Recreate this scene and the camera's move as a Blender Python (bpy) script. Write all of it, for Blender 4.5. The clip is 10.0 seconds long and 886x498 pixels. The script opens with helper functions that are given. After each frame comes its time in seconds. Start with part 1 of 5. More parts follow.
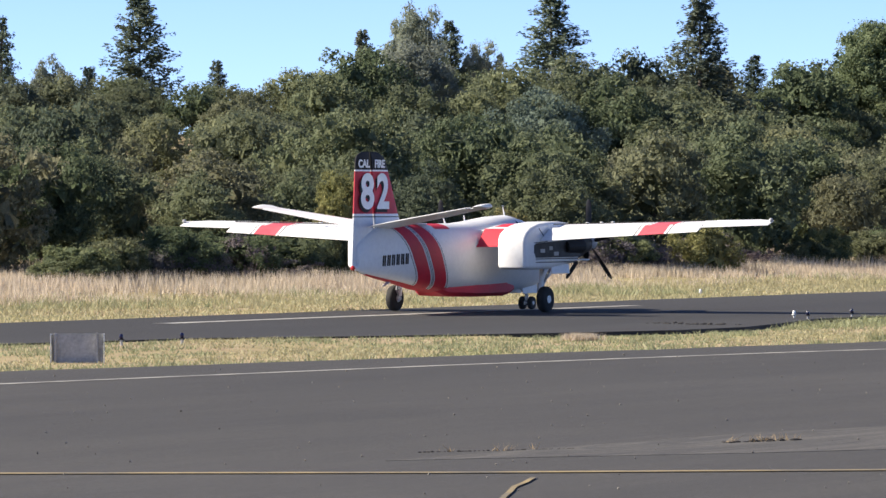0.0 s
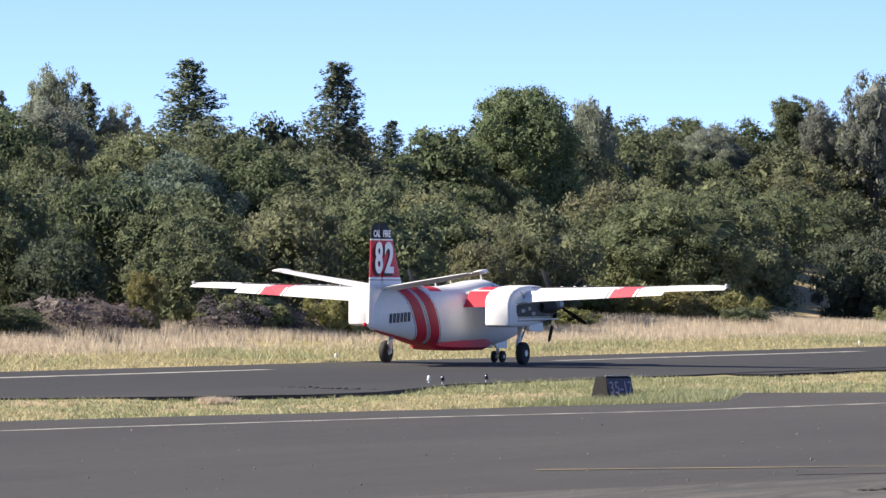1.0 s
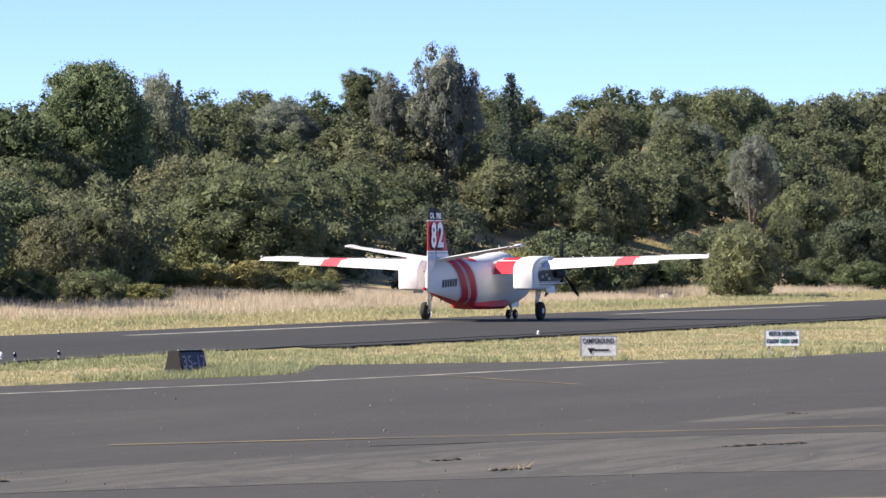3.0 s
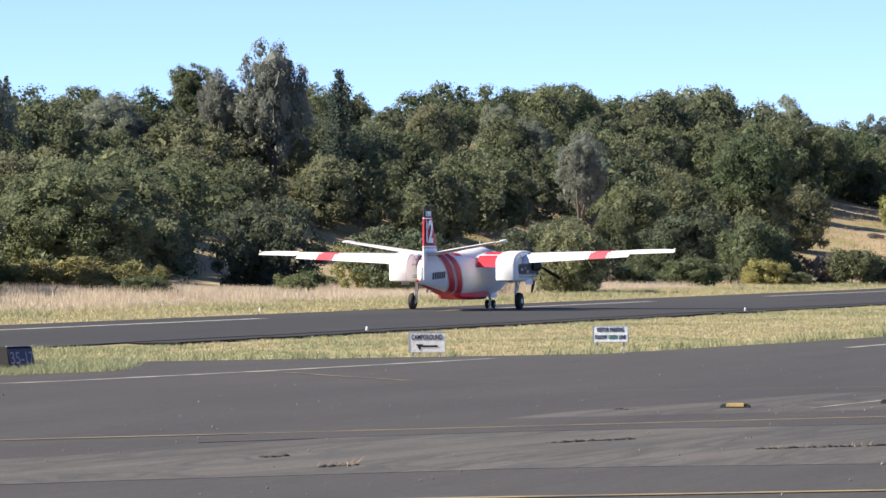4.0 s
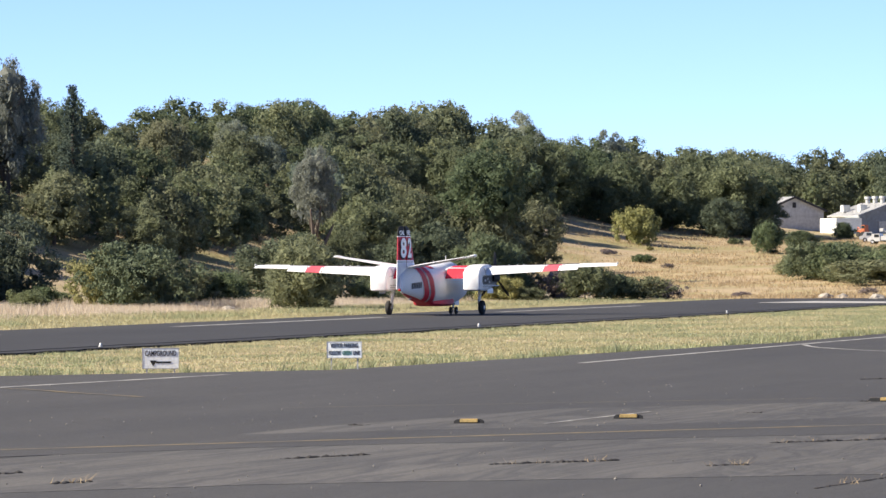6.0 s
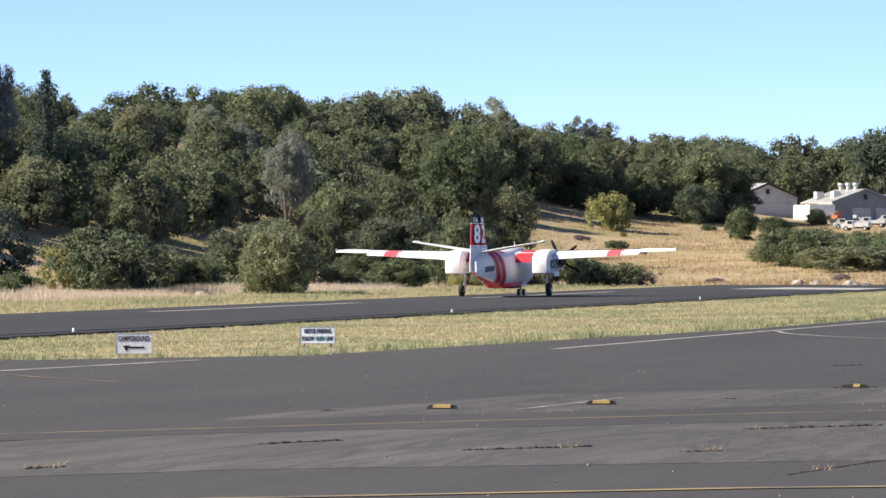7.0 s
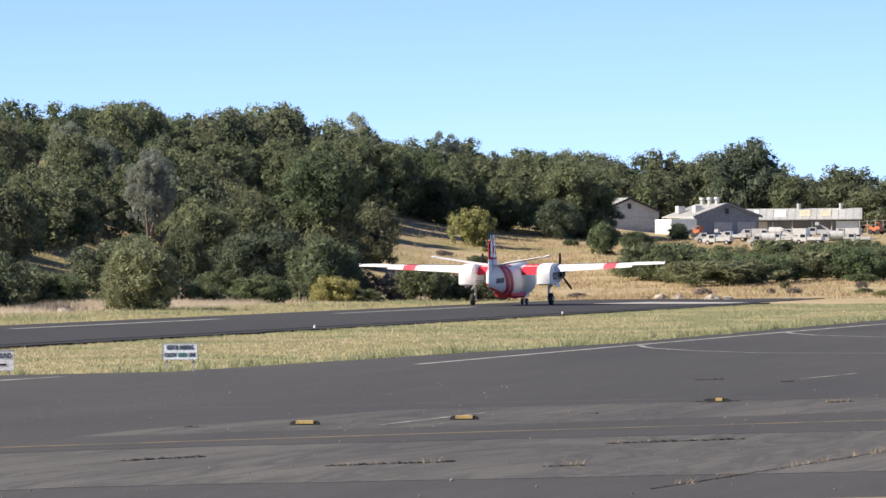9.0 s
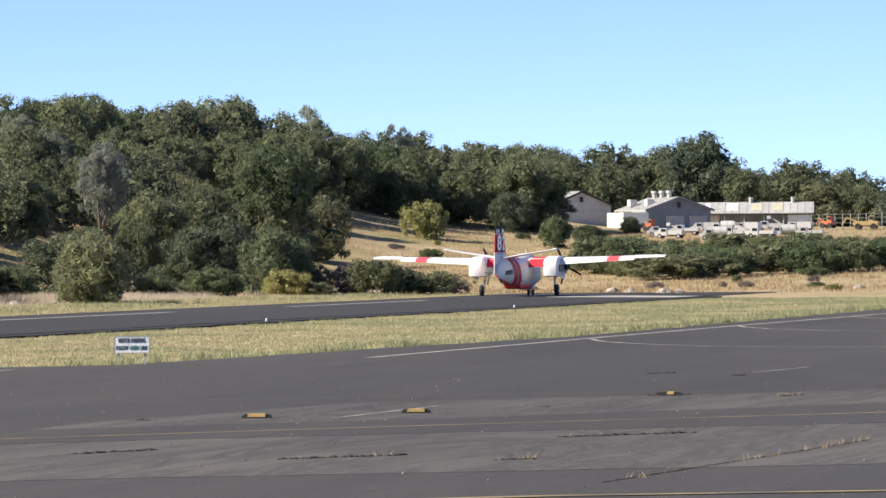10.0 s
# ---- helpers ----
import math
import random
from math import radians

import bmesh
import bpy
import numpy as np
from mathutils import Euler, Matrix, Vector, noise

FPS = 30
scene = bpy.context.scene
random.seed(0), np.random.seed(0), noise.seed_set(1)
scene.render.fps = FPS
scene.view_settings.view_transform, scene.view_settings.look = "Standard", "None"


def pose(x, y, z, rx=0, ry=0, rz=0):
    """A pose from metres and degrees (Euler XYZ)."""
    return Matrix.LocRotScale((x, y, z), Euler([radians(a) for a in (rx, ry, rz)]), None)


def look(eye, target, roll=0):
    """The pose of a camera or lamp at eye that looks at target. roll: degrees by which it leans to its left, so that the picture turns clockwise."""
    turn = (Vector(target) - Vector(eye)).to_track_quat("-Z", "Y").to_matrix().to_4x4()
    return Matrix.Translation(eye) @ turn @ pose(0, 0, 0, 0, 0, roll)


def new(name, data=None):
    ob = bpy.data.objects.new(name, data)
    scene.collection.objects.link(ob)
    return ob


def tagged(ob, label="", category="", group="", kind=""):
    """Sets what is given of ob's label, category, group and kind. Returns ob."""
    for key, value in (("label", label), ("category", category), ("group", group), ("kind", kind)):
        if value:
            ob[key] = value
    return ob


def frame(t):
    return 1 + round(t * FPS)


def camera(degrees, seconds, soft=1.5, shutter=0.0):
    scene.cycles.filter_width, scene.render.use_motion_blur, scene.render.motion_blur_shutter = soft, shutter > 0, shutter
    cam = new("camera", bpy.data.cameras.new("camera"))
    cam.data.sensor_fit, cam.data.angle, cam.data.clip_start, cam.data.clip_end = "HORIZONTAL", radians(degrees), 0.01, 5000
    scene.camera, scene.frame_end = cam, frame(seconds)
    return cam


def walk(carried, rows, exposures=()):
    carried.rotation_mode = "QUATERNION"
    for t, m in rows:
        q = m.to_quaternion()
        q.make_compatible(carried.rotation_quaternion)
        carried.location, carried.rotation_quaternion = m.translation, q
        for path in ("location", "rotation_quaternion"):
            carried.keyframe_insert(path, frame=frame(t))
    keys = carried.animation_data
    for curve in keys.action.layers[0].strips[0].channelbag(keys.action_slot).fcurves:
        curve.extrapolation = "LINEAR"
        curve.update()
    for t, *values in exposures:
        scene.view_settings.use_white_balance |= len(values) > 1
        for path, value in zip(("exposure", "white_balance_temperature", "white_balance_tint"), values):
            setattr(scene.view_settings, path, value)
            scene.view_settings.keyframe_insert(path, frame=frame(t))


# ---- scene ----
cam = camera(10.184, 10.0, soft=1.5)
EYE = 3.31
# seconds, heading left of the runway, pitch, lean
PAN = [
    (0.0, 30.2, -0.434, -0.179),
    (0.5, 27.915, 0.008, -0.022),
    (1.0, 26.009, 0.308, 0.318),
    (1.5, 24.555, 0.208, 0.148),
    (2.0, 23.313, -0.048, 0.107),
    (2.5, 22.106, -0.074, -0.097),
    (3.0, 21.077, 0.003, -0.316),
    (4.5, 18.438, -0.035, -0.269),
    (5.0, 17.807, 0.126, -0.394),
    (5.5, 16.444, 0.246, -0.588),
    (7.0, 15.73, -0.053, -0.244),
    (7.5, 15.229, 0.002, -0.195),
    (8.0, 14.958, 0.028, -0.124),
    (8.5, 14.506, 0.11, -0.274),
    (9.0, 14.142, 0.116, -0.458),
    (9.5, 13.952, 0.102, -0.524),
    (10.0, 13.59, 0.035, -0.407),
]
walk(cam, [(t, pose(0, 0, EYE, 90 + pitch, 0, yaw) @ pose(0, 0, 0, 0, 0, lean)) for t, yaw, pitch, lean in PAN], [(0.0, 1.08), (0.8, 1.2), (5.5, 1.2), (7.0, 1.1), (10.0, 0.99)])

# ---- world, sun, exposure ----
SUN_AZ, SUN_EL = -118.0, 33.0
world = bpy.data.worlds.new("sky")
scene.world = world
world.use_nodes = True
wn = world.node_tree.nodes
sky = wn.new("ShaderNodeTexSky")
sky.sky_type, sky.sun_disc = "NISHITA", False
sky.sun_elevation, sky.sun_rotation = radians(SUN_EL), radians(SUN_AZ)
sky.air_density, sky.dust_density, sky.ozone_density = 0.36, 0.0, 1.6
blue = wn.new("ShaderNodeMix")
blue.data_type, blue.blend_type = "RGBA", "MULTIPLY"
blue.inputs[0].default_value, blue.inputs[7].default_value = 1.0, (0.84, 0.88, 1.06, 1)
world.node_tree.links.new(sky.outputs[0], blue.inputs[6])
world.node_tree.links.new(blue.outputs[2], wn["Background"].inputs[0])
wn["Background"].inputs[1].default_value = 0.098
sun_data = bpy.data.lights.new("sun", "SUN")
sun_data.energy, sun_data.angle, sun_data.color = 5.0, radians(0.55), (1.0, 0.9, 0.76)
sun = new("sun", sun_data)
sun.matrix_world = look((-100 * math.sin(radians(-SUN_AZ)), 100 * math.cos(radians(-SUN_AZ)), 100 * math.tan(radians(SUN_EL))), (0, 0, 0))


# ---- materials ----
def ramp(nt, fac, stops):
    r = nt.nodes.new("ShaderNodeValToRGB")
    e = r.color_ramp.elements
    while len(e) < len(stops):
        e.new(0.5)
    for el, (p, c) in zip(e, stops):
        el.position, el.color = p, (*c, 1)
    nt.links.new(fac, r.inputs[0])
    return r.outputs[0]


def grain(nt, scale, detail=4.0, rough=0.6, coord="Object", stretch=(1, 1, 1)):
    tc = nt.nodes.new("ShaderNodeTexCoord")
    mp = nt.nodes.new("ShaderNodeMapping")
    mp.inputs["Scale"].default_value = stretch
    nt.links.new(tc.outputs[coord], mp.inputs[0])
    n = nt.nodes.new("ShaderNodeTexNoise")
    n.inputs["Scale"].default_value, n.inputs["Detail"].default_value, n.inputs["Roughness"].default_value = scale, detail, rough
    nt.links.new(mp.outputs[0], n.inputs["Vector"])
    return n.outputs["Fac"]


def mixed(nt, kind, a, b, fac):
    m = nt.nodes.new("ShaderNodeMix")
    m.data_type, m.blend_type = "RGBA", kind
    for v, s in ((fac, m.inputs[0]), (a, m.inputs[6]), (b, m.inputs[7])):
        if isinstance(v, (int, float)):
            s.default_value = v
        elif isinstance(v, tuple):
            s.default_value = (*v, 1)
        else:
            nt.links.new(v, s)
    return m.outputs[2]


def surface(name, light, dark, scale=1.0, rough=0.6, metal=0.0, wear=6.0, bump=0.0, bump_scale=40.0, stretch=(1, 1, 1), contrast=(0.35, 0.65), coat=0.0, mottle=0.18):
    """A principled material, varied at two scales."""
    m = bpy.data.materials.new(name)
    m.use_nodes = True
    nt = m.node_tree
    p = nt.nodes["Principled BSDF"]
    big = ramp(nt, grain(nt, scale, stretch=stretch), [(contrast[0], dark), (contrast[1], light)])
    fine = ramp(nt, grain(nt, scale * wear), [(0.3, (1 - mottle, 1 - mottle, 1 - mottle)), (0.7, (1 + mottle, 1 + mottle, 1 + mottle))])
    nt.links.new(mixed(nt, "MULTIPLY", big, fine, 1.0), p.inputs["Base Color"])
    p.inputs["Roughness"].default_value, p.inputs["Metallic"].default_value = rough, metal
    p.inputs["Coat Weight"].default_value = coat
    if bump:
        b = nt.nodes.new("ShaderNodeBump")
        b.inputs["Strength"].default_value, b.inputs["Distance"].default_value = bump, 0.02
        nt.links.new(grain(nt, bump_scale), b.inputs["Height"])
        nt.links.new(b.outputs[0], p.inputs["Normal"])
    return m


def foliage(name, stops, glow=0.45, rough=0.75, vary=1.0, gain=2.25, sprig=24.0, hue=(1.01, 0.98, 1.28)):
    """Leaves: each leaf clump and each plant differs a little, and lets light through."""
    m = bpy.data.materials.new(name)
    m.use_nodes = True
    nt = m.node_tree
    p = nt.nodes["Principled BSDF"]
    geo = nt.nodes.new("ShaderNodeNewGeometry")
    col = ramp(nt, geo.outputs["Random Per Island"], [(p, tuple(c * gain * k for c, k in zip(rgb, hue))) for p, rgb in stops])
    info = nt.nodes.new("ShaderNodeObjectInfo")
    tint = ramp(nt, info.outputs["Random"], [(0.0, (0.68, 0.75, 0.8)), (0.2, (1.02, 1.0, 0.92)), (0.4, (0.74, 0.86, 0.74)), (0.55, (1.14, 1.04, 1.0)), (0.75, (1.02, 1.06, 0.94)), (1.0, (1.36, 1.3, 1.12))])
    col = mixed(nt, "MULTIPLY", col, tint, vary)
    patch = ramp(nt, grain(nt, 2.2, 3.0), [(0.3, (0.86, 0.88, 0.9)), (0.7, (1.14, 1.1, 1.04))])
    col = mixed(nt, "MULTIPLY", col, patch, 1.0)
    fine = grain(nt, 44.0, 2.0, 0.7, "Object")
    col = mixed(nt, "MULTIPLY", col, ramp(nt, fine, [(0.35, (0.82, 0.83, 0.83)), (0.65, (1.17, 1.16, 1.15))]), 1.0)
    tc = nt.nodes.new("ShaderNodeTexCoord")
    cell = nt.nodes.new("ShaderNodeTexVoronoi")
    cell.inputs["Scale"].default_value = sprig
    nt.links.new(tc.outputs["Object"], cell.inputs["Vector"])
    relief = nt.nodes.new("ShaderNodeMath")
    relief.operation = "SUBTRACT"
    nt.links.new(fine, relief.inputs[0])
    nt.links.new(cell.outputs["Distance"], relief.inputs[1])
    nt.links.new(col, p.inputs["Base Color"])
    if sprig:
        b = nt.nodes.new("ShaderNodeBump")
        b.inputs["Strength"].default_value, b.inputs["Distance"].default_value = 0.7, 0.1
        nt.links.new(relief.outputs[0], b.inputs["Height"])
        nt.links.new(b.outputs[0], p.inputs["Normal"])
    p.inputs["Roughness"].default_value, p.inputs["Specular IOR Level"].default_value = rough, 0.2
    tr = nt.nodes.new("ShaderNodeBsdfTranslucent")
    nt.links.new(col, tr.inputs["Color"])
    mx = nt.nodes.new("ShaderNodeMixShader")
    mx.inputs[0].default_value = glow
    nt.links.new(p.outputs[0], mx.inputs[1])
    nt.links.new(tr.outputs[0], mx.inputs[2])
    nt.links.new(mx.outputs[0], nt.nodes["Material Output"].inputs["Surface"])
    return m


def asphalt(name, light, dark, smear=0.0):
    m = surface(name, light, dark, 0.05, rough=0.85, wear=300, bump=0.5, bump_scale=40, stretch=(1.0, 0.25, 1), contrast=(0.38, 0.62), mottle=0.3)
    nt = m.node_tree
    p = nt.nodes["Principled BSDF"]
    old = p.inputs["Base Color"].links[0].from_socket
    streak = ramp(nt, grain(nt, 0.35, 5.0, 0.7, stretch=(1.0, 0.12, 1)), [(0.35, (0.86, 0.86, 0.87)), (0.6, (1.06, 1.05, 1.04)), (0.8, (1.18, 1.16, 1.13))])
    col = mixed(nt, "MULTIPLY", old, streak, 1.0)
    if smear:
        n = nt.nodes.new("ShaderNodeTexNoise")
        n.inputs["Scale"].default_value, n.inputs["Detail"].default_value, n.inputs["Distortion"].default_value = 0.12, 5.0, 2.5
        tc = nt.nodes.new("ShaderNodeTexCoord")
        mp = nt.nodes.new("ShaderNodeMapping")
        mp.inputs["Rotation"].default_value, mp.inputs["Scale"].default_value = (0, 0, 0.55), (3.0, 0.35, 1)
        nt.links.new(tc.outputs["Object"], mp.inputs[0])
        nt.links.new(mp.outputs[0], n.inputs["Vector"])
        col = mixed(nt, "MULTIPLY", col, ramp(nt, n.outputs["Fac"], [(0.38, (1.05, 1.05, 1.04)), (0.45, (0.6, 0.61, 0.63)), (0.49, (1.05, 1.05, 1.03)), (0.55, (0.66, 0.67, 0.69)), (0.6, (1.08, 1.08, 1.06))]), smear)
    nt.links.new(col, p.inputs["Base Color"])
    return m


M = {}
M["apron"] = asphalt("apron_asphalt", (0.056, 0.0532, 0.0485), (0.043, 0.041, 0.0375), 0.3)
M["apron_pale"] = asphalt("worn_asphalt", (0.098, 0.0925, 0.083), (0.074, 0.07, 0.063), 1.0)
M["runway"] = asphalt("runway_asphalt", (0.0362, 0.0357, 0.0345), (0.0264, 0.026, 0.0254))
M["edge_asphalt"] = surface("crumbled_asphalt", (0.024, 0.023, 0.0225), (0.01, 0.0098, 0.0095), 1.2, 0.95, bump=0.8, bump_scale=14)
M["concrete"] = surface("pale_concrete", (0.42, 0.41, 0.38), (0.3, 0.29, 0.27), 0.3, 0.9, bump=0.2)
M["white_line"] = surface("worn_white_paint", (0.44, 0.43, 0.39), (0.17, 0.165, 0.155), 0.8, 0.8, wear=20)
M["yellow_line"] = surface("worn_yellow_paint", (0.34, 0.26, 0.12), (0.13, 0.115, 0.085), 0.7, 0.8, wear=20)
M["tar"] = surface("crack_tar", (0.035, 0.032, 0.03), (0.015, 0.014, 0.014), 2.0, 0.9, bump=0.6, bump_scale=20)
LEAVES = {  # colours from dark to light, and how much light a leaf lets through
    "oak": ([(0.0, (0.046, 0.058, 0.03)), (0.5, (0.066, 0.08, 0.04)), (1.0, (0.098, 0.108, 0.054))], 0.4),
    "olive": ([(0.0, (0.06, 0.07, 0.037)), (0.5, (0.082, 0.094, 0.048)), (1.0, (0.114, 0.124, 0.064))], 0.4),
    "grey_leaf": ([(0.0, (0.078, 0.094, 0.064)), (0.5, (0.1, 0.119, 0.083)), (1.0, (0.128, 0.149, 0.106))], 0.4),
    "bright_leaf": ([(0.0, (0.06, 0.077, 0.036)), (0.6, (0.09, 0.11, 0.052)), (1.0, (0.13, 0.148, 0.074))], 0.35),
    "shrub_leaf": ([(0.0, (0.052, 0.069, 0.033)), (0.5, (0.075, 0.092, 0.043)), (1.0, (0.112, 0.126, 0.06))], 0.4),
    "yellow_leaf": ([(0.0, (0.078, 0.084, 0.03)), (0.5, (0.11, 0.115, 0.042)), (1.0, (0.155, 0.154, 0.06))], 0.3),
    "brush": ([(0.0, (0.06, 0.054, 0.045)), (0.5, (0.09, 0.08, 0.068)), (1.0, (0.125, 0.112, 0.094))], 0.3),
    "needle": ([(0.0, (0.036, 0.052, 0.032)), (0.5, (0.056, 0.074, 0.044)), (1.0, (0.09, 0.104, 0.064))], 0.2),
}
for key, (stops, through_leaf) in LEAVES.items():
    middle = stops[1][1]
    M[key] = foliage(key + "_leaves", [(p, tuple(0.6 * a + 0.4 * b for a, b in zip(c, middle))) for p, c in stops], through_leaf)
M["bark"] = surface("bark", (0.16, 0.125, 0.1), (0.06, 0.05, 0.042), 2.0, 0.95, bump=0.8, bump_scale=10, stretch=(1, 1, 0.2))
GRASS = dict(rough=0.7, vary=0.0, gain=1.0, sprig=0, hue=(0.97, 0.98, 1.12))
M["straw"] = foliage("dry_grass", [(0.0, (0.5, 0.42, 0.28)), (0.5, (0.6, 0.515, 0.36)), (1.0, (0.7, 0.62, 0.46))], 0.45, **GRASS)
M["gold_grass"] = foliage("golden_hill_grass", [(0.0, (0.32, 0.23, 0.115)), (0.5, (0.41, 0.31, 0.165)), (1.0, (0.5, 0.4, 0.23))], 0.3, **GRASS)
M["short_straw"] = foliage("short_grass", [(0.0, (0.32, 0.305, 0.15)), (0.4, (0.41, 0.385, 0.2)), (1.0, (0.5, 0.465, 0.265))], 0.3, **GRASS)
M["green_grass"] = foliage("green_grass", [(0.0, (0.23, 0.26, 0.12)), (0.5, (0.31, 0.33, 0.165)), (1.0, (0.4, 0.405, 0.225))], 0.3, **GRASS)


# ---- mesh helpers ----
def mesh_from(name, verts, faces, material=None, smooth=False):
    me = bpy.data.meshes.new(name)
    me.from_pydata([tuple(v) for v in verts], [], [tuple(f) for f in faces])
    if smooth:
        me.polygons.foreach_set("use_smooth", [True] * len(me.polygons))
    if material:
        me.materials.append(material)
    me.update()
    return me


def part(name, data, material=None, parent=None, label=""):
    """One mesh object under a thing or a part; data is a bmesh or a mesh."""
    if isinstance(data, bmesh.types.BMesh):
        me = bpy.data.meshes.new(name)
        data.to_mesh(me)
        data.free()
        data = me
    if material and not data.materials:
        data.materials.append(material)
    ob = new(name, data)
    if parent:
        ob.parent = parent
    return tagged(ob, label)


def thing(name, label, category, m=None, group="", kind=""):
    ob = new(name)
    ob.empty_display_size = 0.2
    if m is not None:
        ob.matrix_basis = m
    return tagged(ob, label, category, group, kind)


def box(bm, size, at=(0, 0, 0), bevel=0.0, m=None):
    r = bmesh.ops.create_cube(bm, size=1.0, matrix=(m or Matrix()) @ Matrix.Translation(at) @ Matrix.Diagonal((*size, 1)))
    if bevel:
        es = list({e for v in r["verts"] for e in v.link_edges})
        bmesh.ops.bevel(bm, geom=es, offset=bevel, segments=2, affect="EDGES", clamp_overlap=True)


def rod(bm, a, b, r0, r1=None, n=10, caps=True):
    a, b = Vector(a), Vector(b)
    d = b - a
    m = Matrix.Translation((a + b) / 2) @ d.to_track_quat("Z", "Y").to_matrix().to_4x4()
    bmesh.ops.create_cone(bm, cap_ends=caps, segments=n, radius1=r0, radius2=r0 if r1 is None else r1, depth=d.length, matrix=m)


def loft(rings, close=True, ends=(True, True)):
    """A skin over rings of equal length; the quads' winding follows the rings."""
    verts = [Vector(v) for r in rings for v in r]
    n = len(rings[0])
    faces = []
    for i in range(len(rings) - 1):
        for j in range(n if close else n - 1):
            k = (j + 1) % n
            faces.append((i * n + j, i * n + k, (i + 1) * n + k, (i + 1) * n + j))
    if ends[0]:
        faces.append(tuple(reversed(range(n))))
    if ends[1]:
        faces.append(tuple(range((len(rings) - 1) * n, len(rings) * n)))
    return verts, faces


def smooth_by_angle(me, degrees=35):
    bm = bmesh.new()
    bm.from_mesh(me)
    bmesh.ops.recalc_face_normals(bm, faces=bm.faces)
    for f in bm.faces:
        f.smooth = True
    for e in bm.edges:
        e.smooth = len(e.link_faces) == 2 and e.calc_face_angle(0) < radians(degrees)
    bm.to_mesh(me)
    bm.free()
    return me


def smoothstep(a, b, x):
    t = min(1.0, max(0.0, (x - a) / (b - a)))
    return t * t * (3 - 2 * t)


def bearing(deg, dist):
    """The place so many degrees left of the runway's direction, seen from the eye."""
    return -dist * math.sin(radians(deg)), dist * math.cos(radians(deg))


# ---- the ground: one sheet, with the runway along y ----
def height(x, y):
    side = 0.18 * max(0.0, min(-122.0 - x, 42.0)) + 0.05 * max(0.0, min(-164.0 - x, 20.0)) - 0.1 * max(0.0, min(-220.0 - x, 60.0))
    side *= 0.45 + 0.85 * smoothstep(300, 460, y)
    side += 0.9 * smoothstep(97, 120, -x) * (1 - smoothstep(255, 310, y))
    side += 3.8 * smoothstep(132, 168, -x) * (1 - smoothstep(500, 600, y)) * (1 - smoothstep(178, 205, -x))
    back = 6.2 * smoothstep(395, 640, y)
    rough = -0.07 * smoothstep(-65.9, -65.3, x) * (1 - smoothstep(345, 380, y))
    if x < -96 or y > 385:
        k = min(1.0, max((-96 - x) / 20, (y - 385) / 30))
        rough = k * (0.35 * noise.noise((x * 0.05, y * 0.05, 1.3)) + 0.12 * noise.noise((x * 0.25, y * 0.25, 4.0)))
    return math.hypot(side, back) + rough


def ground_sheet():
    xs = [-2500, -1600, -1000, -700, -520, -420, -350] + [-300 + 5 * i for i in range(30)] + [-150 + 2.5 * i for i in range(26)] + [-84, -75, -66.0, -65.2, -60, -40, -20, 0, 40, 100, 250, 600, 1200, 2500]
    ys = [-2500, -1000, -300, -60, 0, 40, 80] + [110 + 5 * i for i in range(54)] + [380 + 4 * i for i in range(60)] + [630, 650, 680, 720, 780, 860, 1000, 1300, 1800, 2600, 3500]
    verts = [(x, y, height(x, y) - 0.03) for x in xs for y in ys]
    n = len(ys)
    faces = [(i * n + j, (i + 1) * n + j, (i + 1) * n + j + 1, i * n + j + 1) for i in range(len(xs) - 1) for j in range(n - 1)]
    m = surface("dry_ground", (0.42, 0.325, 0.19), (0.32, 0.24, 0.14), 0.08, 0.95, wear=14, bump=0.7, bump_scale=6, contrast=(0.3, 0.7))
    nt = m.node_tree
    p = nt.nodes["Principled BSDF"]
    old = p.inputs["Base Color"].links[0].from_socket
    green = ramp(nt, grain(nt, 0.12, 4.0), [(0.42, (1.0, 1.0, 1.0)), (0.62, (0.74, 0.84, 0.6))])
    nt.links.new(mixed(nt, "MULTIPLY", old, green, 1.0), p.inputs["Base Color"])
    g = part("ground", mesh_from("ground", verts, faces, m, True))
    tagged(g, "dry straw-coloured grassland rising to a low hill", "ground", kind="structure")


def slab(name, outline, top, material, label, category, thick=0.12):
    """A level sheet of paving with an edge of its own."""
    n = len(outline)
    verts = [(x, y, top) for x, y in outline] + [(x, y, top - thick) for x, y in outline]
    faces = [tuple(range(n))] + [(i, n + i, n + (i + 1) % n, (i + 1) % n) for i in range(n)]
    me = mesh_from(name, verts, faces, material)
    bm = bmesh.new()
    bm.from_mesh(me)
    bmesh.ops.recalc_face_normals(bm, faces=bm.faces)
    bm.to_mesh(me)
    bm.free()
    return tagged(part(name, me), label, category, kind="structure")


def ragged(a, b, step, amp, seed):
    """Points from a to b along an uneven edge."""
    a, b = Vector((*a, 0)), Vector((*b, 0))
    d = b - a
    side = Vector((-d.y, d.x, 0)).normalized()
    n = max(1, int(d.length / step))
    out = []
    for i in range(n):
        p = a + d * (i / n)
        w = amp * (noise.noise((p.x * 0.35, p.y * 0.35, seed)) + 0.6 * noise.noise((p.x * 1.7, p.y * 1.7, seed + 3)))
        q = p + side * (w if 0 < i else 0)
        out.append((q.x, q.y))
    return out


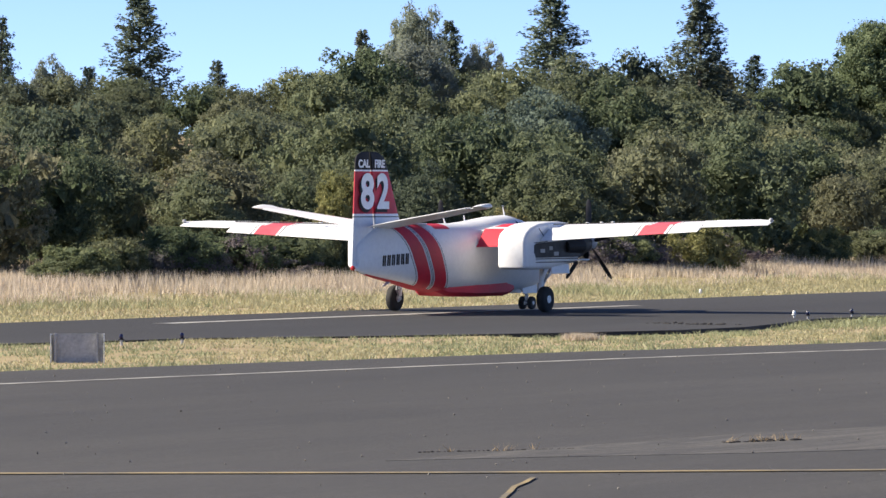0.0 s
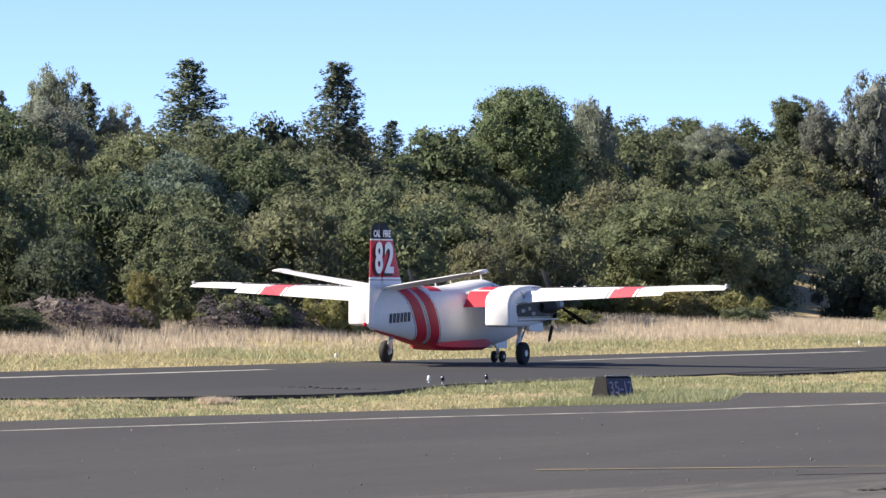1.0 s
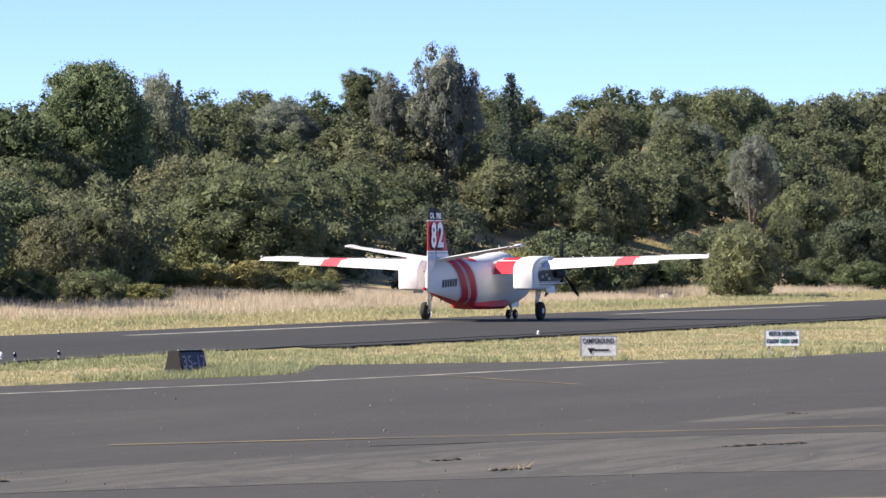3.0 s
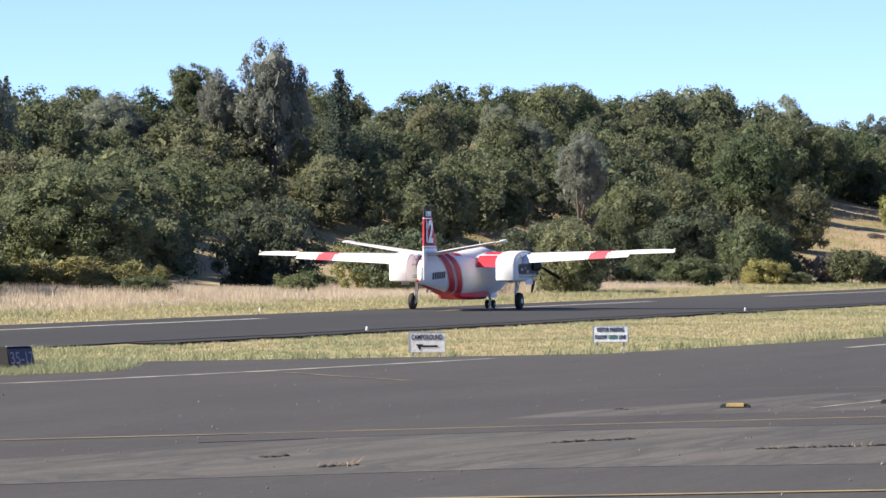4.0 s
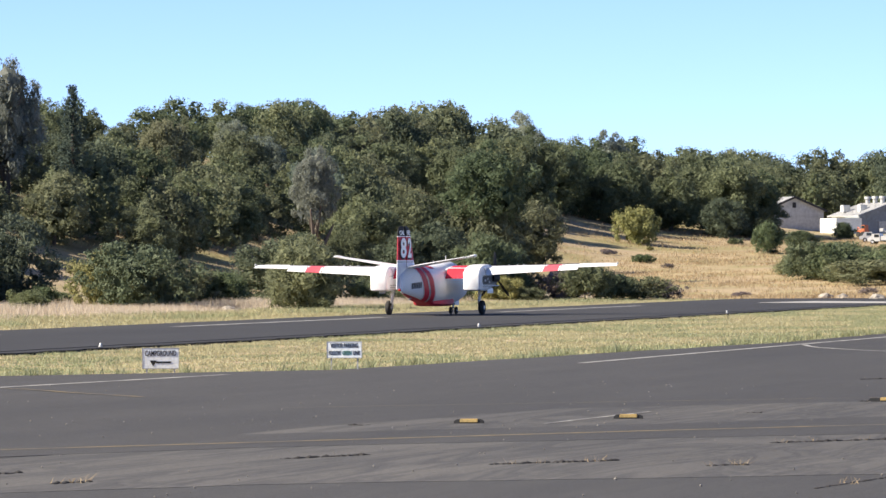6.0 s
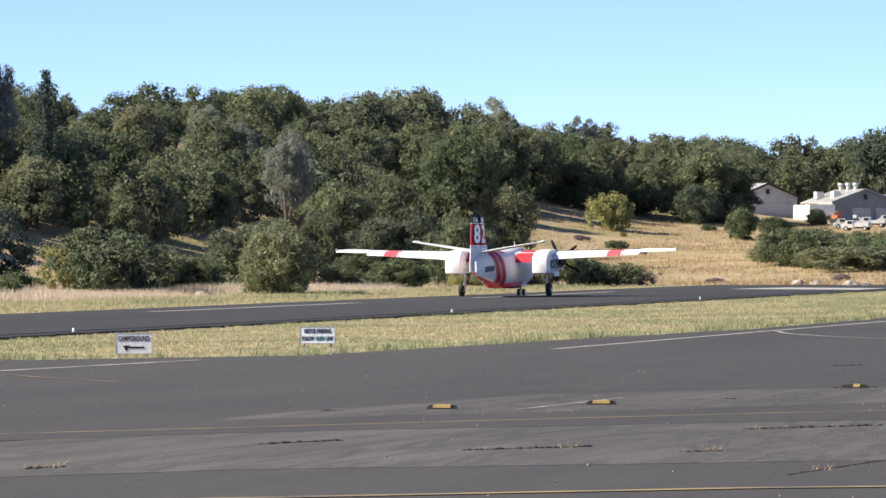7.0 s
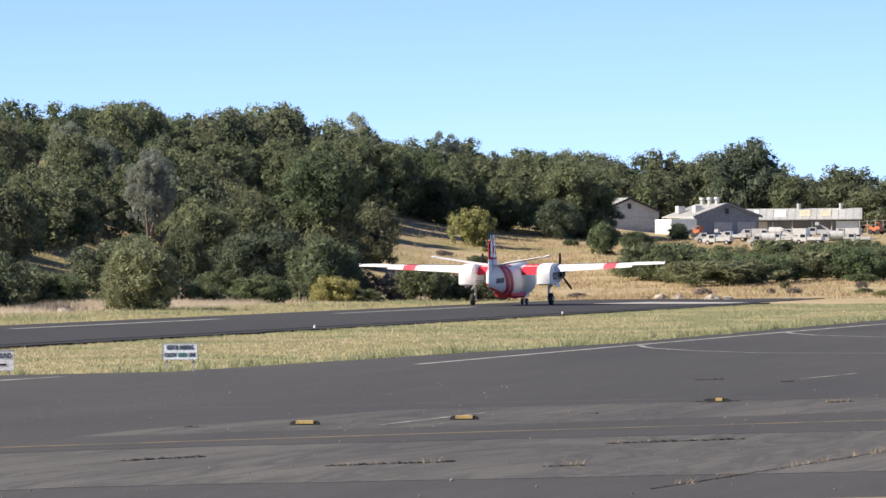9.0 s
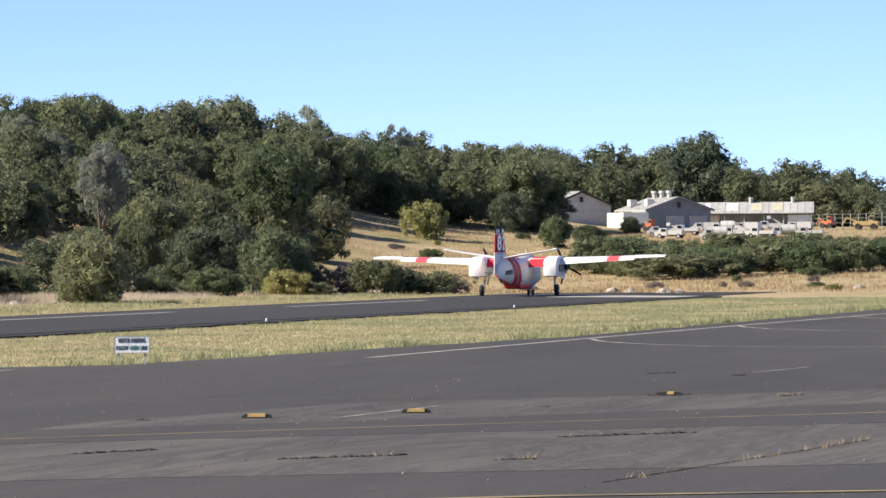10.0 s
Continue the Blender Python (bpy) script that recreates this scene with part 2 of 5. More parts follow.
def strip_line(name, pts, width, material, label, z=0.012, category="marking"):
    """A painted line along points on the paving."""
    verts, faces = [], []
    for i, (x, y) in enumerate(pts):
        a = Vector(pts[max(0, i - 1)])
        b = Vector(pts[min(len(pts) - 1, i + 1)])
        s = (b - a).orthogonal().normalized() * width / 2
        verts += [(x - s.x, y - s.y, z), (x + s.x, y + s.y, z)]
        if i:
            faces.append((2 * i - 2, 2 * i - 1, 2 * i + 1, 2 * i))
    me = mesh_from(name, verts, faces, material)
    for p in me.polygons:
        if p.normal.z < 0:
            p.flip()
    return tagged(part(name, me), label, category, kind="structure")


ground_sheet()
RUN_FAR, RUN_NEAR, MID = -86.0, -66.0, -80.9
# the near edge swings out to an old stub by the runway sign, then back
NEAR_EDGE = [(-66.0, 136), (-64.6, 131), (-63.2, 125.5), (-63.3, 121.5), (-65.0, 117.2), (-68.3, 111.8), (-70.8, 109), (-72.2, 102), (-76, 90), (-78, 20)]


def run_edge(y):
    """Where the runway meets the near grass strip."""
    return float(np.interp(y, [p[1] for p in NEAR_EDGE[::-1]], [p[0] for p in NEAR_EDGE[::-1]]))


slab("runway", ragged((RUN_FAR, 20), (RUN_FAR, 384), 3, 0.25, 1) + [(RUN_FAR, 384)] + ragged((RUN_NEAR, 384), (RUN_NEAR, 136), 3, 0.35, 2) + NEAR_EDGE, 0.02, M["runway"], "dark grey asphalt runway with a broken white centre line", "runway", 0.3)
slab("shoulder", ragged((RUN_NEAR - 1.0, 123), (RUN_NEAR - 1.0, 136), 2, 0.3, 5) + ragged((RUN_NEAR + 0.9, 136), (RUN_NEAR + 0.9, 123), 0.8, 0.7, 6), -0.02, M["edge_asphalt"], "crumbled black asphalt beside the runway", "shoulder", 0.3)
slab("shoulder", ragged((RUN_NEAR - 1.0, 157), (RUN_NEAR - 1.0, 352), 2, 0.3, 5) + ragged((RUN_NEAR + 1.5, 352), (RUN_NEAR + 1.5, 157), 0.8, 0.5, 6), 0.0, M["edge_asphalt"], "crumbling black asphalt edge beside the runway", "shoulder", 0.3)
slab("turnaround", [(-77, 350), (-66.2, 343), (-66.0, 352), (-75, 360)], 0.028, M["concrete"], "pale concrete patch at the runway end", "pavement", 0.05)
slab("apron", [(60, -60), (60, 330), (-36, 330)] + ragged((-40.4, 290), (-40.2, 184), 2.5, 0.35, 8) + ragged((-41, 180), (-44, 141.5), 2, 0.3, 9) + [(-44, 141.5), (-54.6, 131)] + [(-51.2, 121.5)] + ragged((-51.2, 121), (-59.8, 84), 1.2, 0.35, 10) + [(-62, 70), (-74, 10), (-80, -60)], 0.022, M["apron"], "wide grey asphalt taxiway apron with worn patches", "apron", 0.3)
strip_line("edge_line", [(-56.2, 70), (-55.3, 78), (-53.3, 91.4), (-51.0, 103), (-48.4, 112), (-47.1, 120.2), (-46.2, 128), (-45.4, 135.4)], 0.32, M["white_line"], "thin worn white taxiway edge line", 0.03)
strip_line("edge_line", [(-38.8, 150.5), (-38.6, 183), (-38.3, 214), (-37.7, 241), (-37.2, 262)], 0.32, M["white_line"], "thin worn white taxiway edge line", 0.03)
for bend in (((-38.2, 181.5), (-37.5, 178.9), (-36.5, 175.8), (-33.9, 170.8), (-31.1, 167.0), (-28.0, 165.6), (-24.7, 165.2)), ((-38.4, 213.1), (-37.2, 208.4), (-35.4, 203.7), (-32.2, 199.0), (-29.5, 197.1)), ((-37.7, 240.6), (-36.5, 236.5), (-34.7, 232.3))):
    strip_line("turn_line", list(bend), 0.22, M["white_line"], "thin curved white line branching off", 0.034)
for y, e in ((78, 103), (122.5, 152.1), (176, 208.7), (233.5, 269.6), (294, 330)):
    strip_line("centre_dash", [(MID, y), (MID, (y + e) / 2), (MID, e)], 0.75, M["white_line"], "white runway centre line dash", 0.03)


# ---- plants ----
def cards(points, normals, size, rng):
    """Leaf sprays as small uneven triangles at points, facing roughly along normals."""
    n = len(points)
    nrm = normals * 0.8 + rng.normal(0, 0.52, (n, 3))
    nrm /= np.linalg.norm(nrm, axis=1)[:, None] + 1e-9
    a = np.cross(nrm, rng.normal(0, 1, (n, 3)))
    a /= np.linalg.norm(a, axis=1)[:, None] + 1e-9
    b = np.cross(nrm, a)
    s = size * rng.uniform(0.6, 1.3, (n, 1))
    v = np.stack([points - a * s, points + a * s * rng.uniform(0.5, 1.1, (n, 1)) - b * s * 0.5, points + b * s * rng.uniform(0.8, 1.6, (n, 1))], 1).reshape(-1, 3)
    i = np.arange(n) * 3
    return v, np.stack([i, i + 1, i + 2], 1)


def crown_mesh(name, lobes, per, size, leaf, seed, fill=40, squash=0.85):
    rng = np.random.default_rng(seed)
    V, Fc, base = [], [], 0
    mid = np.mean([c for c, r in lobes], 0)
    for c, r in lobes:
        d = rng.normal(0, 1, (per, 3))
        d /= np.linalg.norm(d, axis=1)[:, None]
        out = np.array(c) - mid
        if mid[2] > 2.0:
            out[2] = 0
        if np.linalg.norm(out) > 0.25:
            d[d @ (out / np.linalg.norm(out)) < -0.2] *= -1
        rad = r * rng.uniform(0.72, 1.07, (per, 1)) * (1 + 0.18 * np.sin(3 * d[:, :1] * 2 + seed) * np.cos(4 * d[:, 2:]))
        pts = np.array(c) + d * rad * (1, 1, squash)
        v, f = cards(pts, d, size, rng)
        V.append(v)
        Fc.append(f + base)
        base += len(v)
        # broad sprays inside, which keep the mass from being seen through
        q = rng.normal(0, 1, (fill, 3))
        q /= np.linalg.norm(q, axis=1)[:, None]
        v, f = cards(np.array(c) + q * r * rng.uniform(0.3, 0.82, (fill, 1)) * (1, 1, squash), q, r * 0.26, rng)
        V.append(v)
        Fc.append(f + base)
        base += len(v)
    return mesh_from(name, np.concatenate(V), np.concatenate(Fc).tolist(), M[leaf], True)


def tube(path, radii, n=7):
    rings = []
    for i, p in enumerate(path):
        d = (Vector(path[min(i + 1, len(path) - 1)]) - Vector(path[max(i - 1, 0)])).normalized()
        q = d.to_track_quat("Z", "Y")
        rings.append([Vector(p) + q @ Vector((math.cos(2 * math.pi * k / n) * radii[i], math.sin(2 * math.pi * k / n) * radii[i], 0)) for k in range(n)])
    return loft(rings)


def trunk_mesh(name, h, r, limbs, seed, spread=0.3):
    rnd = random.Random(seed)
    bm = bmesh.new()

    def add(path, radii):
        v, f = tube(path, radii)
        vs = [bm.verts.new(p) for p in v]
        for t in f:
            bm.faces.new([vs[i] for i in t])
    path = [(0, 0, -0.4)]
    x = y = 0
    for i in range(1, 6):
        x, y = x + rnd.uniform(-1, 1) * h * 0.03, y + rnd.uniform(-1, 1) * h * 0.03
        path.append((x, y, h * i / 5))
    add(path, [r * 1.4] + [r * (1 - 0.16 * i) for i in range(1, 6)])
    for k in range(limbs):
        a = 2 * math.pi * k / limbs + rnd.uniform(-0.4, 0.4)
        z0 = h * rnd.uniform(0.25, 0.6)
        s = h * spread * rnd.uniform(0.7, 1.3)
        p = [(0, 0, z0), (math.cos(a) * s * 0.5, math.sin(a) * s * 0.5, z0 + h * 0.14), (math.cos(a) * s, math.sin(a) * s, z0 + h * 0.3)]
        add(p, [r * 0.55, r * 0.38, r * 0.15])
    me = bpy.data.meshes.new(name)
    bmesh.ops.recalc_face_normals(bm, faces=bm.faces)
    bm.to_mesh(me)
    bm.free()
    me.polygons.foreach_set("use_smooth", [True] * len(me.polygons))
    me.materials.append(M["bark"])
    return me


def oak_lobes(rnd, n, half, low, top, point=0.0, ratio=1.75, fine=1.0):
    """Rounded leaf masses over an uneven dome of half width 1; ratio: its height in half widths."""
    out = []
    mid, rise, ph = (low + top) / 2 * ratio, (top - low) / 2 * ratio, rnd.uniform(0, 6)
    for i in range(n):
        zz = 1 - 1.8 * (i + 0.5) / n
        r = math.sqrt(max(0.0, 1 - zz * zz))
        a = i * 2.4 + rnd.uniform(-0.35, 0.35)
        k = rnd.uniform(0.5, 0.86) * (1 + 0.2 * math.sin(2 * a + ph) + 0.12 * math.sin(5 * a + 3 * zz + ph))
        w = half * r * k * (1 - point * max(0.0, zz))
        out.append(((math.cos(a) * w, math.sin(a) * w, mid + zz * rise * min(1.0, k * 1.15)), half * rnd.uniform(0.15, 0.33) * fine))
    for i in range(n // 5):
        out.append(((rnd.uniform(-0.3, 0.3), rnd.uniform(-0.3, 0.3), mid + rnd.uniform(-0.6, 0.5) * rise), half * rnd.uniform(0.42, 0.58)))
    return out


PROTO = {}


def prototype(kind, variant):
    """Meshes of one plant of a kind, with half width 1 x, for a height of 2 units or as noted; kept for copies."""
    key = (kind, variant)
    if key in PROTO:
        return PROTO[key]
    seed = 100 * (1 + list(KINDS).index(kind)) + variant
    rnd = random.Random(seed)
    k = KINDS[kind]
    if kind == "pine":
        crown = conifer_mesh("pine_crown", M["needle"], seed)
    else:
        crown = crown_mesh(kind + "_crown", k["lobes"](rnd), k["per"], k["size"], k["leaf"], seed, k.get("fill", 40))
    zs = np.array([v.co[:] for v in crown.vertices])
    crown.transform(Matrix.Diagonal((1 / np.percentile(np.abs(zs[:, 0]), 98), 1 / np.percentile(np.abs(zs[:, 1]), 98), 1 / zs[:, 2].max(), 1)))
    trunk = trunk_mesh(kind + "_trunk", k.get("trunk", 0.7), k.get("girth", 0.07), k.get("limbs", 5), seed)
    PROTO[key] = trunk, crown
    return PROTO[key]


def conifer_mesh(name, material, seed):
    """Whorls of drooping boughs round a leader, each a spray of needle tufts, with gaps between."""
    rng = np.random.default_rng(seed)
    pts, nrm = [], []
    for i in range(64):
        z = 0.06 + 0.92 * (i + rng.random()) / 64
        w = (1.03 - z) ** 0.75 * (0.85 + 0.22 * math.sin(i * 1.9 + seed)) + 0.05
        for j in range(5):
            a = rng.uniform(0, 2 * math.pi)
            long = w * rng.uniform(0.55, 1.1)
            k = int(14 + 60 * w)
            u = rng.uniform(0.12, 1.0, k) ** 0.7
            thick = 0.03 + 0.09 * w
            across = rng.normal(0, thick, k) * (1.15 - u)
            x, y = np.cos(a) * u * long - np.sin(a) * across, np.sin(a) * u * long + np.cos(a) * across
            lift = z * 5 + 0.42 * long * u * u - 0.3 * long * u + rng.normal(0, thick * 0.8, k)
            pts.append(np.stack([x, y, lift], 1))
            nrm.append(np.tile((math.cos(a) * 0.4, math.sin(a) * 0.4, 0.7), (k, 1)))
    v, f = cards(np.concatenate(pts), np.concatenate(nrm), 0.034, rng)
    return mesh_from(name, v, f.tolist(), material, True)


KINDS = {
    "oak": dict(lobes=lambda r: oak_lobes(r, 30, 1.0, -0.05, 0.97), per=96, size=0.029, fill=34, leaf="oak", trunk=0.6),
    "near_oak": dict(lobes=lambda r: oak_lobes(r, 54, 1.0, -0.08, 0.97), per=165, size=0.019, leaf="oak", trunk=0.6),
    "low_oak": dict(lobes=lambda r: oak_lobes(r, 50, 1.0, -0.12, 0.96, 0.15, 1.6), per=230, size=0.018, leaf="oak", trunk=0.5),
    "big_oak": dict(lobes=lambda r: oak_lobes(r, 90, 1.0, -0.1, 0.96, 0.15, 1.6, 0.8), per=300, size=0.013, leaf="oak", trunk=0.5),
    "low_olive": dict(lobes=lambda r: oak_lobes(r, 50, 1.0, -0.12, 0.96, 0.2, 1.6), per=270, size=0.017, leaf="olive", trunk=0.5),
    "olive_oak": dict(lobes=lambda r: oak_lobes(r, 38, 1.0, -0.05, 0.97, 0.25), per=130, size=0.023, leaf="olive", trunk=0.6),
    "grey_tree": dict(lobes=lambda r: oak_lobes(r, 80, 1.0, -0.1, 0.98, 0.1, 1.7, 0.75), per=150, size=0.021, leaf="grey_leaf", fill=34, trunk=0.8),
    "bright_tree": dict(lobes=lambda r: oak_lobes(r, 90, 1.0, 0.0, 0.97, 0.1, 1.7, 0.9), per=220, size=0.018, leaf="bright_leaf"),
    "poplar": dict(lobes=lambda r: oak_lobes(r, 30, 1.0, 0.1, 0.95, 0.6, 5.0), per=90, size=0.09, leaf="bright_leaf", limbs=2),
    "pine": dict(leaf="needle", trunk=0.95, girth=0.05, limbs=0),
    "shrub": dict(lobes=lambda r: oak_lobes(r, 40, 1.0, 0.0, 0.95, 0.0, 1.15, 0.8), per=100, size=0.024, leaf="shrub_leaf", trunk=0.4, limbs=6),
    "yellow_shrub": dict(lobes=lambda r: oak_lobes(r, 34, 1.0, 0.0, 0.95, 0.0, 1.1, 0.8), per=130, size=0.024, leaf="yellow_leaf", trunk=0.4, limbs=6),
    "brush": dict(lobes=lambda r: oak_lobes(r, 26, 1.0, 0.0, 0.9, 0.0, 1.1, 0.8), per=110, size=0.02, leaf="brush", fill=18, trunk=0.4, limbs=7),
}
LABELS = {
    "big_oak": ("large dark green oak with leaves down to the ground", "oak_tree"),
    "low_oak": ("bushy dark green oak with leaves down to the ground", "oak_tree"), "low_olive": ("bushy olive green oak with leaves down to the ground", "blue_oak"),
    "oak": ("dark green live oak with a rounded dense crown", "oak_tree"), "near_oak": ("dense dark green oak at the edge of the grass", "oak_tree"),
    "olive_oak": ("olive green oak with an uneven sunlit crown", "blue_oak"), "grey_tree": ("pale grey-green pine with an open airy crown", "grey_pine"),
    "bright_tree": ("broad bright green deciduous tree above the woods", "broadleaf_tree"), "poplar": ("slender bright green poplar behind the sheds", "poplar"),
    "pine": ("tall dark conifer with a pointed ragged crown", "pine_tree"), "shrub": ("low green shrub in dry grass", "shrub"),
    "yellow_shrub": ("yellowing bushy shrub beside the dry grass", "shrub"), "brush": ("leafless grey-brown brush thicket", "shrub"),
}
CAT = {"oak_tree": "tree", "blue_oak": "tree", "grey_pine": "tree", "broadleaf_tree": "tree", "poplar": "tree", "pine_tree": "tree", "shrub": "shrub"}


def plant(kind, x, y, top, half, variant=0, base=None, spin=0.0):
    """Stands one plant on the ground: its top at a height above the eye's datum, its crown so wide."""
    trunk, crown = prototype(kind, variant)
    label, name = LABELS[kind]
    z = height(x, y) - 0.05 if base is None else base
    ob = thing(name, label, CAT[name], pose(x, y, z, 0, 0, spin), group="trees and shrubs of the hillside")
    tall = max(0.6, top - z)
    t = part("trunk", trunk, None, ob)
    t.scale = (tall * 0.45, tall * 0.45, tall)
    deep = tall
    if kind not in ("pine", "poplar") and tall > 2.3 * half:
        deep = min(tall * 0.82, half * 3.6) if kind == "grey_tree" else half * 2.0
        z_top = tall - deep * 0.55
        while kind != "grey_tree" and z_top > deep * 0.4:
            low = part("crown", crown, None, ob)
            low.matrix_basis = pose(0, 0, max(0.0, z_top - deep), 0, 0, 140 * z_top) @ Matrix.Diagonal((half * 0.98, half * 0.98, min(deep, z_top), 1))
            z_top -= deep * 0.6
    c = part("crown", crown, None, ob)
    c.matrix_basis = Matrix.Translation((0, 0, tall - deep)) @ Matrix.Diagonal((half, half, deep, 1))
    return ob


rnd = random.Random(7)
PINES = [(35.27, 390, 18.8, 1.5), (34.28, 380, 14.5, 1.2), (33.68, 350, 18.6, 2.2), (32.80, 380, 15.0, 1.2), (31.11, 380, 17.3, 1.3), (30.11, 360, 17.2, 1.3), (28.93, 360, 19.0, 2.5), (27.23, 350, 18.4, 2.1), (26.61, 380, 15.2, 1.1), (24.11, 420, 17.8, 0.6), (20.30, 430, 18.6, 1.0)]
for i, (b, d, top, half) in enumerate(PINES):
    plant("pine", *bearing(b, d), top, half * 1.6, i % 3, spin=37 * i)
GREYS = [(34.71, 400, 16.2, 2.0), (30.52, 390, 19.9, 2.4), (29.77, 390, 17.0, 2.3), (29.09, 300, 11.0, 3.3), (24.34, 390, 17.6, 2.0), (21.06, 420, 21.1, 2.9), (21.68, 420, 18.5, 1.5), (22.91, 420, 16.2, 3.0), (17.51, 412, 12.9, 1.8), (17.48, 470, 14.2, 2.7)]
for i, (b, d, top, half) in enumerate(GREYS):
    plant("grey_tree", *bearing(b, d), top, half, i % 3, spin=51 * i)
plant("bright_tree", *bearing(25.06, 370), 17.9, 4.2)
plant("poplar", *bearing(11.76, 700), 15.2, 1.2)
plant("poplar", *bearing(12.05, 690), 12.0, 1.0, 1)
TALL = [(22.0, 420, 18.8, 1.8), (18.26, 440, 17.3, 2.8), (17.54, 450, 17.9, 2.6), (17.68, 480, 18.8, 3.0), (10.65, 740, 21.3, 7.0), (15.53, 470, 14.9, 4.3), (16.64, 480, 18.1, 3.5)]
for i, (b, d, top, half) in enumerate(TALL):
    if b > 16:  # on the crest of the hill
        k = 166 / math.sin(radians(b)) / d
        d, top, half = d * k, EYE + (top - EYE) * k, half * k
    plant("near_oak", *bearing(b, d), top, half, i % 3, spin=61 * i)
FRONT = [(22.96, 338, 9.5, 5.6), (21.13, 345, 6.9, 3.7), (17.78, 372, 5.5, 3.9), (16.29, 420, 6.7, 3.6), (15.50, 385, 5.6, 3.2), (23.43, 300, 8.6, 5.1), (25.13, 290, 7.1, 3.6), (17.64, 330, 5.2, 2.9), (17.13, 440, 6.6, 2.5), (16.95, 455, 9.4, 3.6), (16.45, 470, 10.0, 3.8), (16.1, 482, 9.0, 3.4), (15.1, 500, 9.4, 3.6), (16.7, 500, 12.0, 3.8)]
for i, (b, d, top, half) in enumerate(FRONT):
    plant("big_oak" if half > 5 else "low_olive" if i % 3 == 1 else "low_oak", *bearing(b, d), top, half, i % 3, spin=77 * i)
SHRUBS = [(24.28, 290, 2.1, 2.5), (19.53, 330, 4.7, 3.6), (18.62, 340, 2.9, 2.3), (16.22, 376, 2.3, 2.6), (14.40, 385, 3.2, 2.2), (13.81, 390, 1.9, 2.7), (15.05, 380, 1.2, 1.7), (11.47, 470, 4.5, 3.7), (10.95, 420, 4.1, 5.0), (9.64, 450, 5.2, 3.6), (9.32, 425, 2.6, 1.7), (22.52, 280, 1.7, 1.6), (18.50, 380, 2.7, 1.7), (16.81, 420, 2.6, 1.9), (11.34, 430, 3.7, 3.4), (10.56, 425, 4.4, 3.4), (10.04, 440, 4.6, 3.0)]
YARD_SHRUBS = [(9.45, 445, 4.9, 3.6), (8.93, 450, 4.2, 3.2), (11.79, 470, 4.9, 2.6), (8.45, 455, 3.6, 2.2), (11.1, 455, 4.6, 2.6), (12.3, 545, 7.6, 2.0), (9.0, 468, 4.5, 3.2), (8.7, 471, 4.6, 3.0), (9.4, 465, 4.3, 3.0), (10.3, 462, 3.9, 3.2), (10.85, 463, 4.0, 3.0), (9.85, 466, 4.2, 3.0)]
SLOPE_SHRUBS = [(14.75, 386, 2.6, 2.0), (14.1, 388, 2.4, 2.0), (15.4, 380, 2.2, 2.0), (15.2, 386, 2.8, 2.2), (13.45, 392, 1.5, 1.5), (16.9, 372, 1.9, 1.9), (19.9, 334, 4.2, 2.8), (19.1, 338, 3.6, 2.6)]
for i, (b, d, top, half) in enumerate(SHRUBS + YARD_SHRUBS + SLOPE_SHRUBS):
    kind = "shrub"
    if b < 11.7 and d < 460:  # on the bank below the yard
        d, top = d * 1.075, EYE + (top - 0.7 - EYE) * 1.075
    if i >= len(SHRUBS + YARD_SHRUBS):
        kind = ("low_olive", "brush", "shrub", "yellow_shrub")[i % 4]
    plant(kind, *bearing(b, d), top, half, i % 2, spin=43 * i)
for i, (b, d, top, half) in enumerate([(23.30, 283, 3.0, 2.6), (13.80, 560, 9.3, 2.8), (24.0, 284, 2.8, 2.4), (27.9, 250, 3.0, 2.2), (22.7, 284, 2.7, 2.0), (24.5, 283, 2.9, 2.2), (31.4, 211, 5.3, 1.1), (29.45, 222, 3.5, 0.8), (27.2, 236, 3.0, 1.6)]):
    plant("yellow_shrub", *bearing(b, d), top, half, i % 2, spin=43 * i)


# the woods: rows of oaks up the slope, thinning towards the open hillside
CANOPY = np.array([(8.5, 136), (9.1, 141), (9.9, 156), (11.5, 178), (13.6, 182), (14.4, 218), (15.5, 252), (17.5, 268), (18.5, 268), (19.4, 262), (20.5, 270), (22.6, 258), (24.0, 258), (25.6, 244), (26.5, 244), (27.5, 270), (29.4, 258), (30.75, 278), (31.6, 262), (32.1, 222), (35.5, 222)])


def canopy(b, d):
    """The height at which the woods' outline stands at that bearing and distance."""
    return EYE + np.interp(b, CANOPY[:, 0], CANOPY[:, 1]) / 8800 * d


